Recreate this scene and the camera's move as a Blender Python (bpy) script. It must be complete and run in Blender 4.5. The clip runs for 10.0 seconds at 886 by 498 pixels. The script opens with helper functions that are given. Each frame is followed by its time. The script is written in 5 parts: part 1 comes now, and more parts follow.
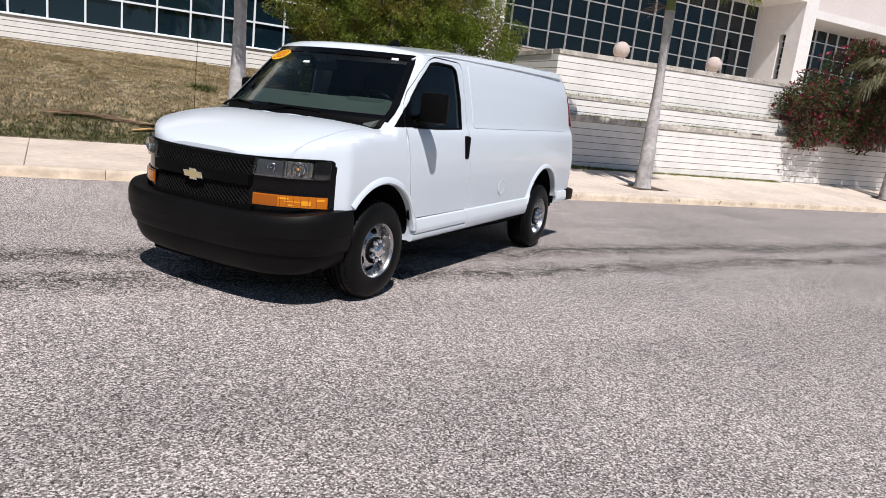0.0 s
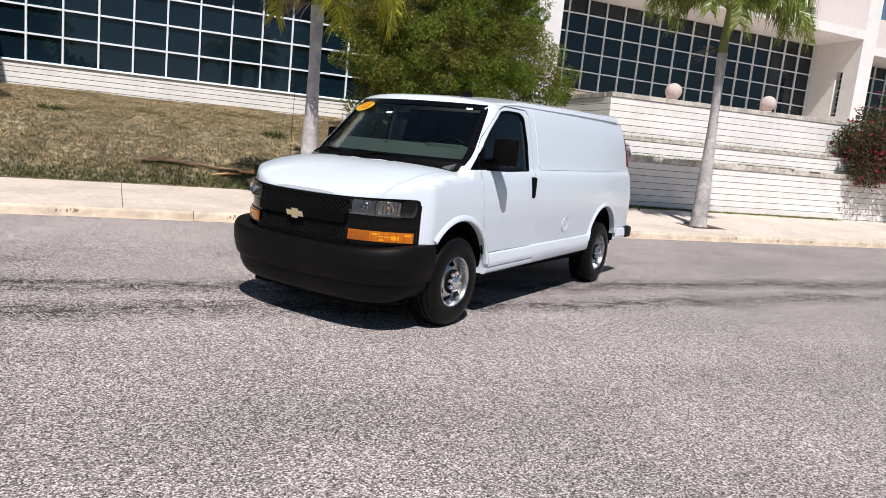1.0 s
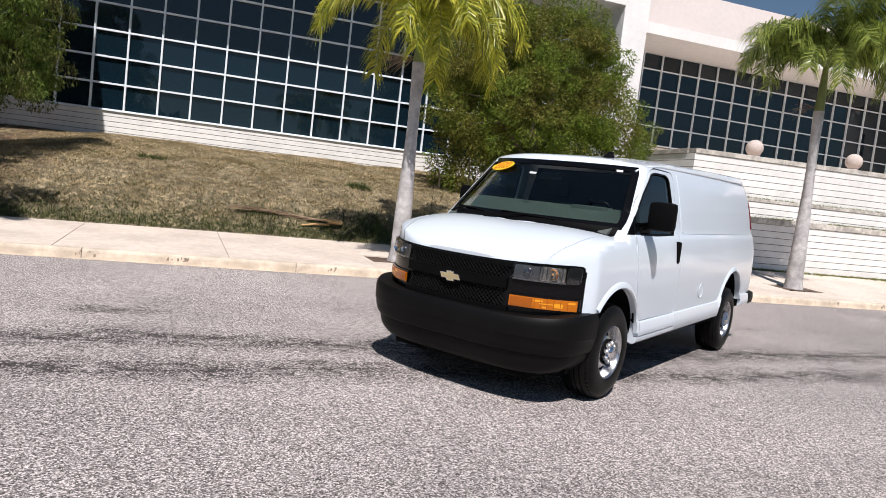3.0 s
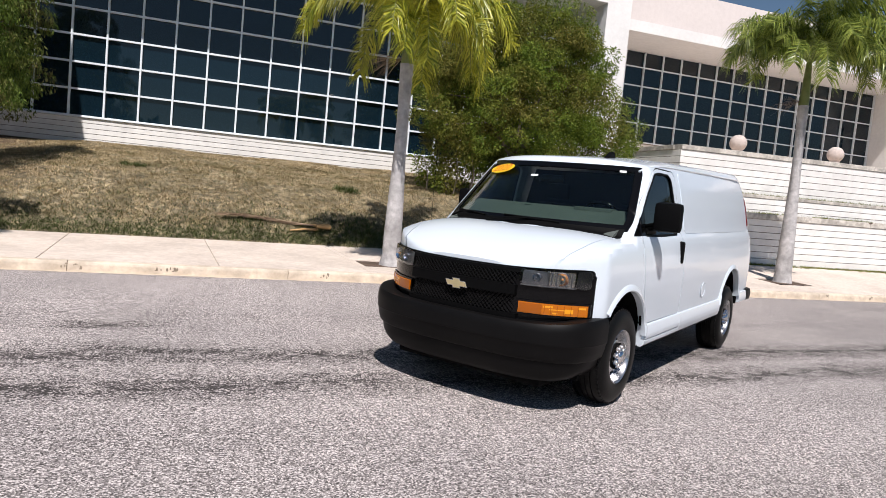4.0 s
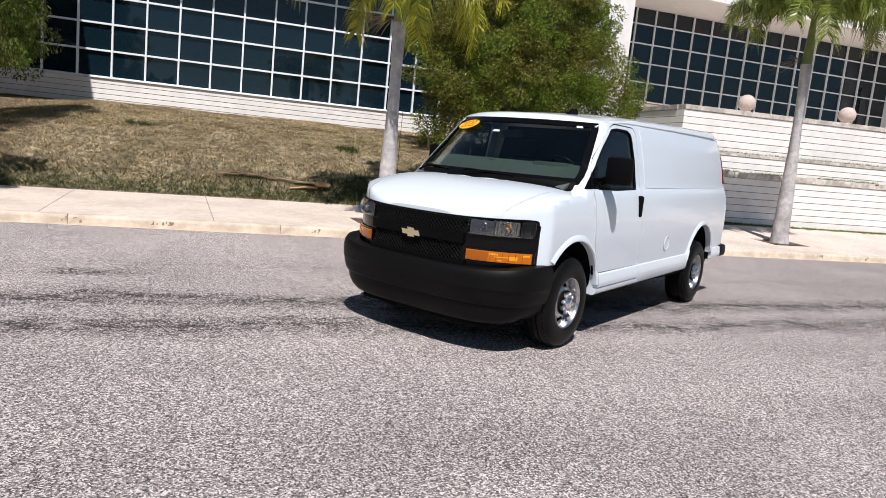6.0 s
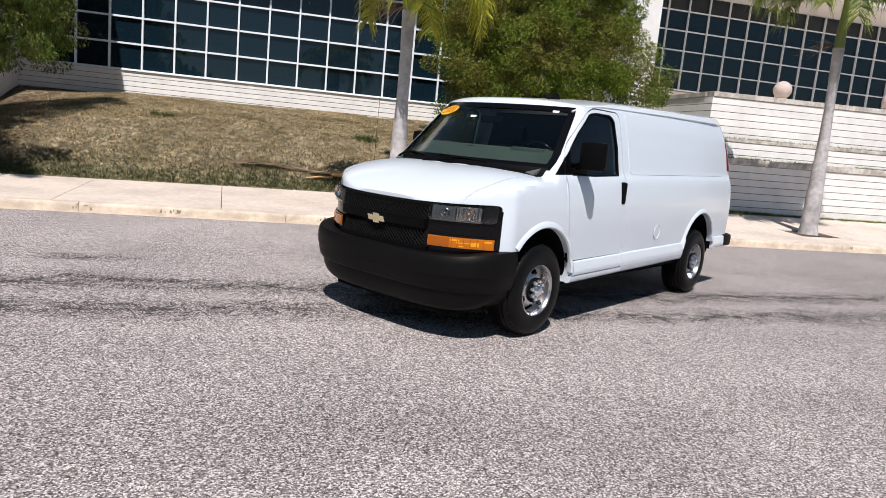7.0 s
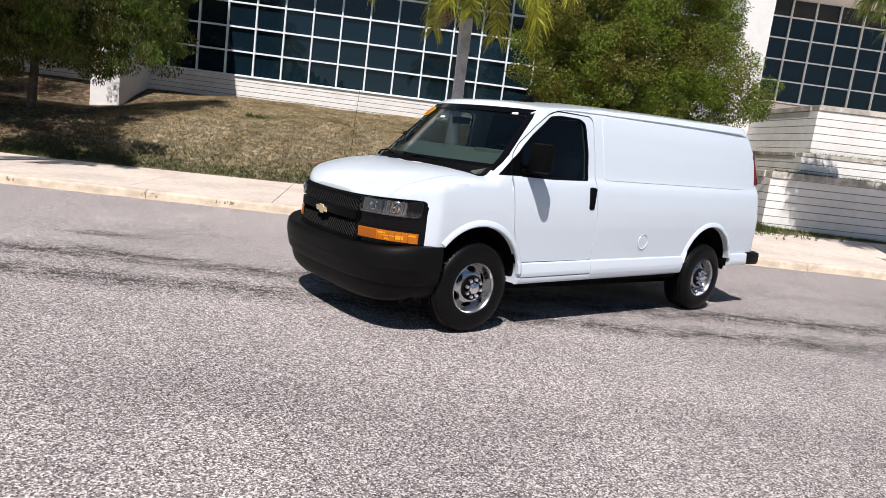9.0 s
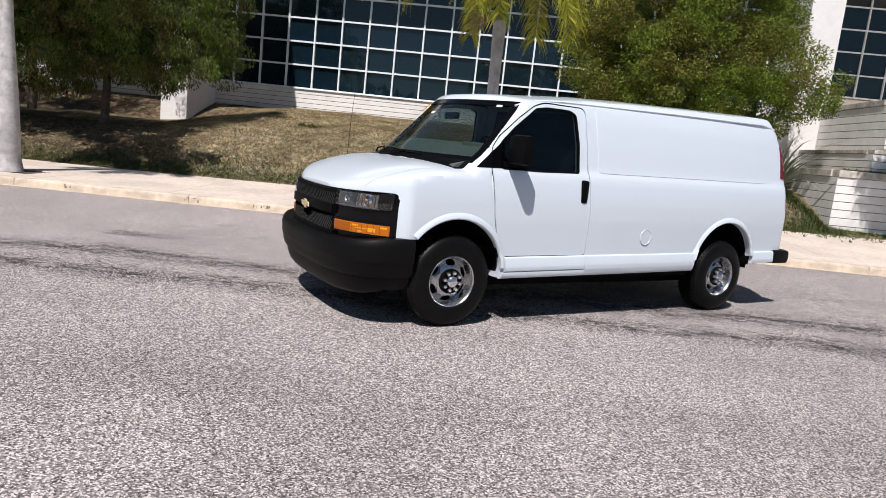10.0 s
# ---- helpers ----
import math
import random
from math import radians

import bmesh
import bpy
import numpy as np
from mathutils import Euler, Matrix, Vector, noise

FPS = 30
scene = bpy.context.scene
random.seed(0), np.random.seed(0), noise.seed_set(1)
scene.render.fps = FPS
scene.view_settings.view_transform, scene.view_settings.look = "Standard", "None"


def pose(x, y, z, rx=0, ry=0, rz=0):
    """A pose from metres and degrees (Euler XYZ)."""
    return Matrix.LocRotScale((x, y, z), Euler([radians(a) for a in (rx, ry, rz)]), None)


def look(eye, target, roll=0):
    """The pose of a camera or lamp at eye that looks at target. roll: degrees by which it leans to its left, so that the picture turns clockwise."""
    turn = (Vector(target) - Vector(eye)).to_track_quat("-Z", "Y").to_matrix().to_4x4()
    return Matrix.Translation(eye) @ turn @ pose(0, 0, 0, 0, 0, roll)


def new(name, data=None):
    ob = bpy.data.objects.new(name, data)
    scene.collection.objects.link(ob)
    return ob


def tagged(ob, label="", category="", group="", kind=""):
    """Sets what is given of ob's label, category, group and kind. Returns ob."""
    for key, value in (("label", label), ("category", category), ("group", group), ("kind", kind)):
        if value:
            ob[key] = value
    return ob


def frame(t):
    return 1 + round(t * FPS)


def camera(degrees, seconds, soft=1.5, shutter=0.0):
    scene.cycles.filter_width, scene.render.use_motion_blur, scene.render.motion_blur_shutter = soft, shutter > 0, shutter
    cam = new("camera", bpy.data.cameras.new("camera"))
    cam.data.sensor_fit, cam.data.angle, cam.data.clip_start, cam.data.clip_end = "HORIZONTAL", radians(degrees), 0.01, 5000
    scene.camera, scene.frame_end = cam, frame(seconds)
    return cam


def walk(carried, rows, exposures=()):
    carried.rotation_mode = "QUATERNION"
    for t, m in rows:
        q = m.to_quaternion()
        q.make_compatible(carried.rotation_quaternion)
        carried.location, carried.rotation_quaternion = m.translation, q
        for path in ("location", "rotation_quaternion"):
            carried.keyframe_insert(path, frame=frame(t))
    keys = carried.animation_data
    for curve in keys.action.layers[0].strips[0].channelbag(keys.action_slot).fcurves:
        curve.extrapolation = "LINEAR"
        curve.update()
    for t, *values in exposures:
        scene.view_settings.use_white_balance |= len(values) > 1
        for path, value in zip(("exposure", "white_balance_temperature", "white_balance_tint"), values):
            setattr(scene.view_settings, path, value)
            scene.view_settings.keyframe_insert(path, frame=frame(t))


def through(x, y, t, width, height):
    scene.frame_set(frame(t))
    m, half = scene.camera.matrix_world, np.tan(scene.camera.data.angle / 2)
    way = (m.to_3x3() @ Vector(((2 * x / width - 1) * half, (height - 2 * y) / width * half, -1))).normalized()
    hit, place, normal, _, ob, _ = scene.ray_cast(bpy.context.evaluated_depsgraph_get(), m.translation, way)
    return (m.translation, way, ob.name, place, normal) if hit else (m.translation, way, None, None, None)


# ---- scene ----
import functools

cam = camera(67.6, 10.0, soft=0.8)
PATH = [
    (0, (-4.179, -3.694, 1.468), (-2.446, -2.777, 1.072), 6.5),
    (0.5, (-4.506, -3.79, 1.441), (-2.759, -2.869, 1.13), 7.2),
    (1, (-4.698, -3.764, 1.465), (-3.03, -2.699, 1.174), 5.7),
    (1.5, (-4.93, -3.566, 1.447), (-3.295, -2.433, 1.234), 4.8),
    (2, (-5.02, -3.37, 1.473), (-3.432, -2.167, 1.292), 5.7),
    (2.5, (-5.019, -3.146, 1.468), (-3.442, -1.928, 1.302), 6.8),
    (4, (-5.021, -2.725, 1.497), (-3.402, -1.561, 1.342), 5.5),
    (4.5, (-5.054, -2.79, 1.507), (-3.434, -1.628, 1.348), 5.0),
    (5, (-5.065, -2.821, 1.502), (-3.452, -1.654, 1.314), 5.2),
    (5.5, (-5.09, -3.078, 1.477), (-3.489, -1.901, 1.248), 5.6),
    (6.8, (-4.599, -3.627, 1.479), (-3.067, -2.383, 1.156), 5.5),
    (7, (-4.554, -3.75, 1.485), (-3.051, -2.468, 1.176), 5.5),
    (7.5, (-4.372, -4.106, 1.522), (-2.955, -2.725, 1.229), 6.2),
    (8, (-4.078, -4.325, 1.51), (-2.73, -2.871, 1.245), 6.7),
    (8.5, (-3.827, -4.59, 1.512), (-2.531, -3.09, 1.241), 7.2),
    (9, (-3.558, -4.921, 1.543), (-2.329, -3.376, 1.225), 7.3),
    (9.5, (-3.183, -5.108, 1.52), (-2.039, -3.505, 1.168), 6.9),
    (10, (-2.876, -5.391, 1.496), (-1.84, -3.71, 1.182), 6.1),
]
walk(cam, [(t, look(eye, target, roll)) for t, eye, target, roll in PATH], [(0, -0.18), (1, -0.12), (2.5, -0.04), (5.5, -0.05), (7, -0.10), (7.5, -0.08), (8.5, 0.0), (10, -0.12)])

# ---- light ----
LIGHT = Vector((0.535, 0.44, -1.0)).normalized()          # the way the sunlight travels
SUN_EL = math.asin(-LIGHT.z)
SUN_ROT = math.atan2(-LIGHT.x, -LIGHT.y)
world = bpy.data.worlds.new("world")
scene.world = world
world.use_nodes = True
sky = world.node_tree.nodes.new("ShaderNodeTexSky")
sky.sky_type, sky.sun_disc = "NISHITA", False
sky.sun_elevation, sky.sun_rotation = SUN_EL, SUN_ROT % (2 * math.pi)
sky.altitude, sky.air_density, sky.dust_density, sky.ozone_density = 50, 1.1, 0.02, 3.5
back = world.node_tree.nodes["Background"]
back.inputs["Strength"].default_value = 0.062
world.node_tree.links.new(sky.outputs["Color"], back.inputs["Color"])
sun = new("sun", bpy.data.lights.new("sun", "SUN"))
sun.data.energy, sun.data.angle, sun.data.color = 5.75, radians(0.53), (1.0, 0.945, 0.925)
sun.matrix_world = Matrix.Translation((-20, -16, 36)) @ LIGHT.to_track_quat("-Z", "Y").to_matrix().to_4x4()
scene.view_settings.exposure = 0.0


# ---- material helpers ----
def mat(name, color=(0.5, 0.5, 0.5), rough=0.6, metal=0.0, spec=0.5):
    m = bpy.data.materials.new(name)
    m.use_nodes = True
    b = m.node_tree.nodes["Principled BSDF"]
    b.inputs["Base Color"].default_value = (*color, 1)
    b.inputs["Roughness"].default_value = rough
    b.inputs["Metallic"].default_value = metal
    b.inputs["Specular IOR Level"].default_value = spec
    return m


def nd(m, kind, **inputs):
    n = m.node_tree.nodes.new(kind)
    for k, v in inputs.items():
        n.inputs[k.replace("_", " ")].default_value = v
    return n


def wire(m, a, out, b, into):
    m.node_tree.links.new(a.outputs[out], b.inputs[into])


def bsdf(m):
    return m.node_tree.nodes["Principled BSDF"]


def ramp(m, stops):
    r = nd(m, "ShaderNodeValToRGB")
    e = r.color_ramp.elements
    while len(e) < len(stops):
        e.new(0.5)
    for i, (p, c) in enumerate(stops):
        e[i].position, e[i].color = p, (*c, 1)
    return r


def grained(name, c1, c2, scale=20, rough=0.7, bump=0.1, big=1.2, bigdark=0.8, metal=0.0, spec=0.4, detail=6, vary=0.0, bdist=0.01):
    """Two-scale mottled surface: fine noise mixes c1 and c2, a slow noise darkens patches, noise bump."""
    m = mat(name, c1, rough, metal, spec)
    tc = nd(m, "ShaderNodeTexCoord")
    n1 = nd(m, "ShaderNodeTexNoise", Scale=scale, Detail=detail, Roughness=0.65)
    wire(m, tc, "Object", n1, "Vector")
    r1 = ramp(m, [(0.35, c1), (0.65, c2)])
    wire(m, n1, "Fac", r1, "Fac")
    n2 = nd(m, "ShaderNodeTexNoise", Scale=big, Detail=4, Roughness=0.6)
    wire(m, tc, "Object", n2, "Vector")
    r2 = ramp(m, [(0.38, (bigdark,) * 3), (0.6, (1, 1, 1))])
    wire(m, n2, "Fac", r2, "Fac")
    mx = nd(m, "ShaderNodeMixRGB", Fac=1.0)
    mx.blend_type = "MULTIPLY"
    wire(m, r1, "Color", mx, "Color1")
    wire(m, r2, "Color", mx, "Color2")
    last = mx
    if vary:
        oi = nd(m, "ShaderNodeObjectInfo")
        hs = nd(m, "ShaderNodeHueSaturation")
        mr = nd(m, "ShaderNodeMapRange", To_Min=1 - vary, To_Max=1 + vary)
        wire(m, oi, "Random", mr, "Value")
        wire(m, mr, "Result", hs, "Value")
        wire(m, last, "Color", hs, "Color")
        last = hs
    wire(m, last, "Color", bsdf(m), "Base Color")
    if bump:
        bp = nd(m, "ShaderNodeBump", Strength=bump, Distance=bdist)
        wire(m, n1, "Fac", bp, "Height")
        wire(m, bp, "Normal", bsdf(m), "Normal")
    return m


# ---- mesh helpers ----
def obj(name, bm, material, parent=None, label="", smooth=None, m=None):
    """Links a bmesh as one mesh object; smooth: edge angle in degrees above which edges stay sharp."""
    me = bpy.data.meshes.new(name)
    bm.normal_update()
    bm.to_mesh(me)
    bm.free()
    return obj_me(name, me, material, parent, label, smooth, m)


def obj_me(name, me, material, parent=None, label="", smooth=None, m=None):
    if material is not None and not me.materials:
        me.materials.append(material)
    if smooth is not None:
        me.shade_smooth()
        me.set_sharp_from_angle(angle=radians(smooth))
    ob = new(name, me)
    if parent is not None:
        ob.parent = parent
    if m is not None:
        ob.matrix_local = m
    if label:
        tagged(ob, label)
    return ob


part = obj


def box(bm, x0, x1, y0, y1, z0, z1, bev=0.0, m=None):
    vs = bmesh.ops.create_cube(bm, size=1)["verts"]
    bmesh.ops.transform(bm, verts=vs, matrix=Matrix.LocRotScale(((x0 + x1) / 2, (y0 + y1) / 2, (z0 + z1) / 2), None, (x1 - x0, y1 - y0, z1 - z0)))
    if bev:
        es = list({e for v in vs for e in v.link_edges})
        vs = bmesh.ops.bevel(bm, geom=es, offset=bev, segments=2, affect="EDGES", profile=0.6)["verts"]
    if m is not None:
        bmesh.ops.transform(bm, verts=list({v for v in vs}), matrix=m)
    return bm


def cube(x0, x1, y0, y1, z0, z1, bev=0.0, m=None):
    return box(bmesh.new(), x0, x1, y0, y1, z0, z1, bev, m)


def grid(nu, nv, f, closed_u=False, closed_v=False, cap=False):
    """A sheet of nu x nv points f(i, j)."""
    bm = bmesh.new()
    vs = [[bm.verts.new(f(i, j)) for j in range(nv)] for i in range(nu)]
    for i in range(nu if closed_u else nu - 1):
        for j in range(nv if closed_v else nv - 1):
            q = [vs[i][j], vs[(i + 1) % nu][j], vs[(i + 1) % nu][(j + 1) % nv], vs[i][(j + 1) % nv]]
            bm.faces.new(q)
    if cap and closed_v:
        bm.faces.new(vs[0])
        bm.faces.new(list(reversed(vs[-1])))
    return bm


def tube(points, radii, sides=8, cap=True):
    """A swept round bar through points."""
    pts = [Vector(p) for p in points]
    if not hasattr(radii, "__len__"):
        radii = [radii] * len(pts)
    up = Vector((0.31, 0.17, 0.93)).normalized()
    rings = []
    for i, p in enumerate(pts):
        t = (pts[min(i + 1, len(pts) - 1)] - pts[max(i - 1, 0)]).normalized()
        a = t.cross(up)
        a = a.normalized() if a.length > 0.05 else t.orthogonal().normalized()
        b = t.cross(a)
        rings.append([p + (a * math.cos(2 * math.pi * k / sides) + b * math.sin(2 * math.pi * k / sides)) * radii[i] for k in range(sides)])
    return grid(len(pts), sides, lambda i, j: rings[i][j], closed_v=True, cap=cap)


def lathe(profile, steps=48, axis="y"):
    """Turns a list of (radius, offset) about the y axis."""
    def f(i, j):
        r, o = profile[j]
        a = 2 * math.pi * i / steps
        return Vector((r * math.cos(a), o, r * math.sin(a)))
    bm = grid(steps, len(profile), f, closed_u=True)
    bmesh.ops.remove_doubles(bm, verts=bm.verts, dist=1e-5)
    bmesh.ops.recalc_face_normals(bm, faces=bm.faces)
    return bm


def prism(poly, axis, a, b):
    """A solid from a 2D outline, drawn out along an axis from a to b."""
    bm = bmesh.new()
    def p(q, h):
        return {"x": (h, q[0], q[1]), "y": (q[0], h, q[1]), "z": (q[0], q[1], h)}[axis]
    lo = [bm.verts.new(p(q, a)) for q in poly]
    hi = [bm.verts.new(p(q, b)) for q in poly]
    bm.faces.new(lo)
    bm.faces.new(list(reversed(hi)))
    for i in range(len(poly)):
        j = (i + 1) % len(poly)
        bm.faces.new((lo[j], lo[i], hi[i], hi[j]))
    bmesh.ops.recalc_face_normals(bm, faces=bm.faces)
    return bm


def rounded(poly, r, n=4):
    """Rounds the corners of a 2D outline."""
    out = []
    k = len(poly)
    for i in range(k):
        p, a, b = Vector(poly[i]), Vector(poly[i - 1]), Vector(poly[(i + 1) % k])
        ra = min(r, (a - p).length * 0.45)
        rb = min(r, (b - p).length * 0.45)
        s, e = p + (a - p).normalized() * ra, p + (b - p).normalized() * rb
        for q in range(n + 1):
            t = q / n
            out.append(tuple(s * (1 - t) ** 2 + p * 2 * t * (1 - t) + e * t ** 2))
    return out


def mesh_of(bm):
    me = bpy.data.meshes.new("work")
    bm.normal_update()
    bm.to_mesh(me)
    bm.free()
    return me


def carve(me, steps):
    """Booleans on a mesh: steps of (operation, bmesh). Returns the finished mesh."""
    ob = new("work", me)
    cut = []
    for op, bm in steps:
        c = new("work", mesh_of(bm))
        md = ob.modifiers.new("b", "BOOLEAN")
        md.operation, md.object, md.solver = op, c, "EXACT"
        cut.append(c)
    dg = bpy.context.evaluated_depsgraph_get()
    dg.update()
    out = bpy.data.meshes.new_from_object(ob.evaluated_get(dg))
    tb = bmesh.new()
    tb.from_mesh(out)
    bmesh.ops.triangulate(tb, faces=[f for f in tb.faces if len(f.verts) > 4], ngon_method="EAR_CLIP")
    tb.to_mesh(out)
    tb.free()
    for o in cut + [ob]:
        bpy.data.objects.remove(o)
    return out


def merge(*bms):
    out = bmesh.new()
    for b in bms:
        me = mesh_of(b)
        out.from_mesh(me)
        bpy.data.meshes.remove(me)
    return out


def moved(bm, m):
    bmesh.ops.transform(bm, verts=bm.verts, matrix=m)
    return bm


# ---- frames of reference: the street (u along the kerb, v away) and the building (b along, n away) ----
STREET = Matrix.Translation((1.0, 5.62, 0)) @ Matrix.Rotation(radians(-30.6), 4, "Z")
BUILD = Matrix.Translation((4.466, 18.361, 0)) @ Matrix.Rotation(-0.63, 4, "Z")

# ---- materials ----
def asphalt_material():
    m = mat("asphalt", (0.2, 0.19, 0.19), 0.9, 0, 0.25)
    tc = nd(m, "ShaderNodeTexCoord")
    vo = nd(m, "ShaderNodeTexVoronoi", Scale=122.0)
    wire(m, tc, "Object", vo, "Vector")
    sep = nd(m, "ShaderNodeSeparateColor")
    wire(m, vo, "Color", sep, "Color")
    chips = ramp(m, [(0.0, (0.05, 0.045, 0.043)), (0.28, (0.195, 0.176, 0.167)), (0.62, (0.375, 0.341, 0.326)), (0.9, (0.80, 0.735, 0.70))])
    wire(m, sep, "Red", chips, "Fac")
    n2 = nd(m, "ShaderNodeTexNoise", Scale=0.35, Detail=6, Roughness=0.62)
    wire(m, tc, "Object", n2, "Vector")
    r2 = ramp(m, [(0.3, (0.78, 0.77, 0.78)), (0.7, (1.12, 1.1, 1.1))])
    wire(m, n2, "Fac", r2, "Fac")
    mx = nd(m, "ShaderNodeMixRGB", Fac=1.0)
    mx.blend_type = "MULTIPLY"
    wire(m, chips, "Color", mx, "Color1")
    wire(m, r2, "Color", mx, "Color2")
    # a faint, wide worn strip beside the lane, and a tone that darkens along the street
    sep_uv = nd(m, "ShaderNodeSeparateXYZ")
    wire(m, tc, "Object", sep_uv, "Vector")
    along_u = nd(m, "ShaderNodeMapRange", From_Min=-0.5, From_Max=7.0, To_Min=1.02, To_Max=0.88)
    wire(m, sep_uv, "X", along_u, "Value")
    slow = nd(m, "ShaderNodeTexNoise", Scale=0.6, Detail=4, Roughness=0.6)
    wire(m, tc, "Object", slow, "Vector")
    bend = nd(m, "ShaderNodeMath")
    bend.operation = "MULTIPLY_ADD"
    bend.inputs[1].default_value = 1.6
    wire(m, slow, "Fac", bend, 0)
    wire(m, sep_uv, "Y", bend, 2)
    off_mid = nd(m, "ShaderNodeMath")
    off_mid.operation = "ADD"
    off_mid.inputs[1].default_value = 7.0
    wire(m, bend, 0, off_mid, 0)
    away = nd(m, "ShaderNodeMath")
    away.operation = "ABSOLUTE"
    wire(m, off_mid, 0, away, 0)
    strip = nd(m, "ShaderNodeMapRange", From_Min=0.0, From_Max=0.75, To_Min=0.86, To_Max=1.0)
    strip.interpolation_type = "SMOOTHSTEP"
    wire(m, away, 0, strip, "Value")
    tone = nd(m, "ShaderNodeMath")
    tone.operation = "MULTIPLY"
    wire(m, along_u, "Result", tone, 0)
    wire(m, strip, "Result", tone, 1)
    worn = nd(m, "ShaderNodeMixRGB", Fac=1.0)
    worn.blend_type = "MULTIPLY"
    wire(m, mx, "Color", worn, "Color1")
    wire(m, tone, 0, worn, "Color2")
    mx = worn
    # two dark bands of bled tar along the lane, broken up by the chips
    xyz = nd(m, "ShaderNodeSeparateXYZ")
    wire(m, tc, "Object", xyz, "Vector")
    wob = nd(m, "ShaderNodeTexNoise", Scale=0.5, Detail=3)
    wire(m, tc, "Object", wob, "Vector")
    total = None
    for v0, wide, lift in ((-4.55, 0.52, 1.1), (-5.42, 0.44, 1.05), (-6.3, 0.3, 0.10), (-2.9, 0.4, 0.2)):
        d = nd(m, "ShaderNodeMath")
        d.operation = "SUBTRACT"
        wire(m, xyz, "Y", d, 0)
        d.inputs[1].default_value = v0
        w = nd(m, "ShaderNodeMath")
        w.operation = "MULTIPLY_ADD"
        w.inputs[1].default_value = 0.7
        w.inputs[2].default_value = -0.35
        wire(m, wob, "Fac", w, 0)
        d2 = nd(m, "ShaderNodeMath")
        d2.operation = "ADD"
        wire(m, d, 0, d2, 0)
        wire(m, w, 0, d2, 1)
        ab = nd(m, "ShaderNodeMath")
        ab.operation = "ABSOLUTE"
        wire(m, d2, 0, ab, 0)
        mr = nd(m, "ShaderNodeMapRange", From_Min=0.0, From_Max=wide, To_Min=lift, To_Max=0.0)
        mr.interpolation_type = "SMOOTHSTEP"
        wire(m, ab, 0, mr, "Value")
        if total is None:
            total = mr
        else:
            ad = nd(m, "ShaderNodeMath")
            ad.operation = "MAXIMUM"
            wire(m, total, 0, ad, 0)
            wire(m, mr, 0, ad, 1)
            total = ad
    # one round oil patch
    for cu, cv, ru, rv, lift in ((-1.35, -3.36, 0.75, 0.26, 1.1),):
        mp = nd(m, "ShaderNodeMapping")
        mp.inputs["Location"].default_value = (-cu / ru, -cv / rv, 0)
        mp.inputs["Scale"].default_value = (1 / ru, 1 / rv, 1)
        wire(m, tc, "Object", mp, "Vector")
        ln = nd(m, "ShaderNodeVectorMath")
        ln.operation = "LENGTH"
        wire(m, mp, "Vector", ln, 0)
        oil = nd(m, "ShaderNodeMapRange", From_Min=0.1, From_Max=1.1, To_Min=lift, To_Max=0.0)
        wire(m, ln, "Value", oil, "Value")
        ad = nd(m, "ShaderNodeMath")
        ad.operation = "MAXIMUM"
        wire(m, total, 0, ad, 0)
        wire(m, oil, 0, ad, 1)
        total = ad
    st = nd(m, "ShaderNodeMapping")
    st.inputs["Scale"].default_value = (0.7, 1.3, 1)
    wire(m, tc, "Object", st, "Vector")
    n3 = nd(m, "ShaderNodeTexNoise", Scale=5.0, Detail=4, Roughness=0.7)
    wire(m, st, "Vector", n3, "Vector")
    n3b = ramp(m, [(0.36, (0.15, 0.15, 0.15)), (0.62, (1, 1, 1))])
    wire(m, n3, "Fac", n3b, "Fac")
    amount = nd(m, "ShaderNodeMath")
    amount.operation = "MULTIPLY"
    wire(m, total, 0, amount, 0)
    wire(m, n3b, "Color", amount, 1)
    some = nd(m, "ShaderNodeMath")
    some.operation = "MULTIPLY"
    some.inputs[1].default_value = 0.88
    wire(m, amount, 0, some, 0)
    amount = some
    v2 = nd(m, "ShaderNodeTexVoronoi", Scale=92.0)
    wire(m, tc, "Object", v2, "Vector")
    s2 = nd(m, "ShaderNodeSeparateColor")
    wire(m, v2, "Color", s2, "Color")
    gate = nd(m, "ShaderNodeMath")
    gate.operation = "LESS_THAN"
    wire(m, s2, "Green", gate, 0)
    wire(m, amount, 0, gate, 1)
    soft = nd(m, "ShaderNodeMath")
    soft.operation = "MULTIPLY"
    soft.inputs[1].default_value = 0.9
    wire(m, gate, 0, soft, 0)
    gate = soft
    tar = nd(m, "ShaderNodeMixRGB")
    tar.inputs["Color2"].default_value = (0.024, 0.021, 0.02, 1)
    wire(m, gate, 0, tar, "Fac")
    wire(m, mx, "Color", tar, "Color1")
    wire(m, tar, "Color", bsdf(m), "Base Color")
    bp = nd(m, "ShaderNodeBump", Strength=0.55, Distance=0.006)
    wire(m, vo, "Distance", bp, "Height")
    wire(m, bp, "Normal", bsdf(m), "Normal")
    return m


M_ASPHALT = asphalt_material()
M_CONCRETE = grained("pavement_concrete", (0.625, 0.53, 0.45), (0.745, 0.645, 0.56), 9, 0.85, 0.15, 0.8, 0.84, bdist=0.004)
M_KERB = grained("kerb_concrete", (0.64, 0.53, 0.41), (0.78, 0.66, 0.53), 7, 0.85, 0.2, 2.3, 0.74, bdist=0.004)
M_SOIL = grained("planter_soil", (0.09, 0.06, 0.045), (0.16, 0.11, 0.08), 18, 0.95, 0.6, 1.5, 0.7)
M_BANK = grained("dry_bank", (0.085, 0.07, 0.04), (0.34, 0.28, 0.185), 8, 0.95, 0.9, 0.7, 0.7, bdist=0.04)
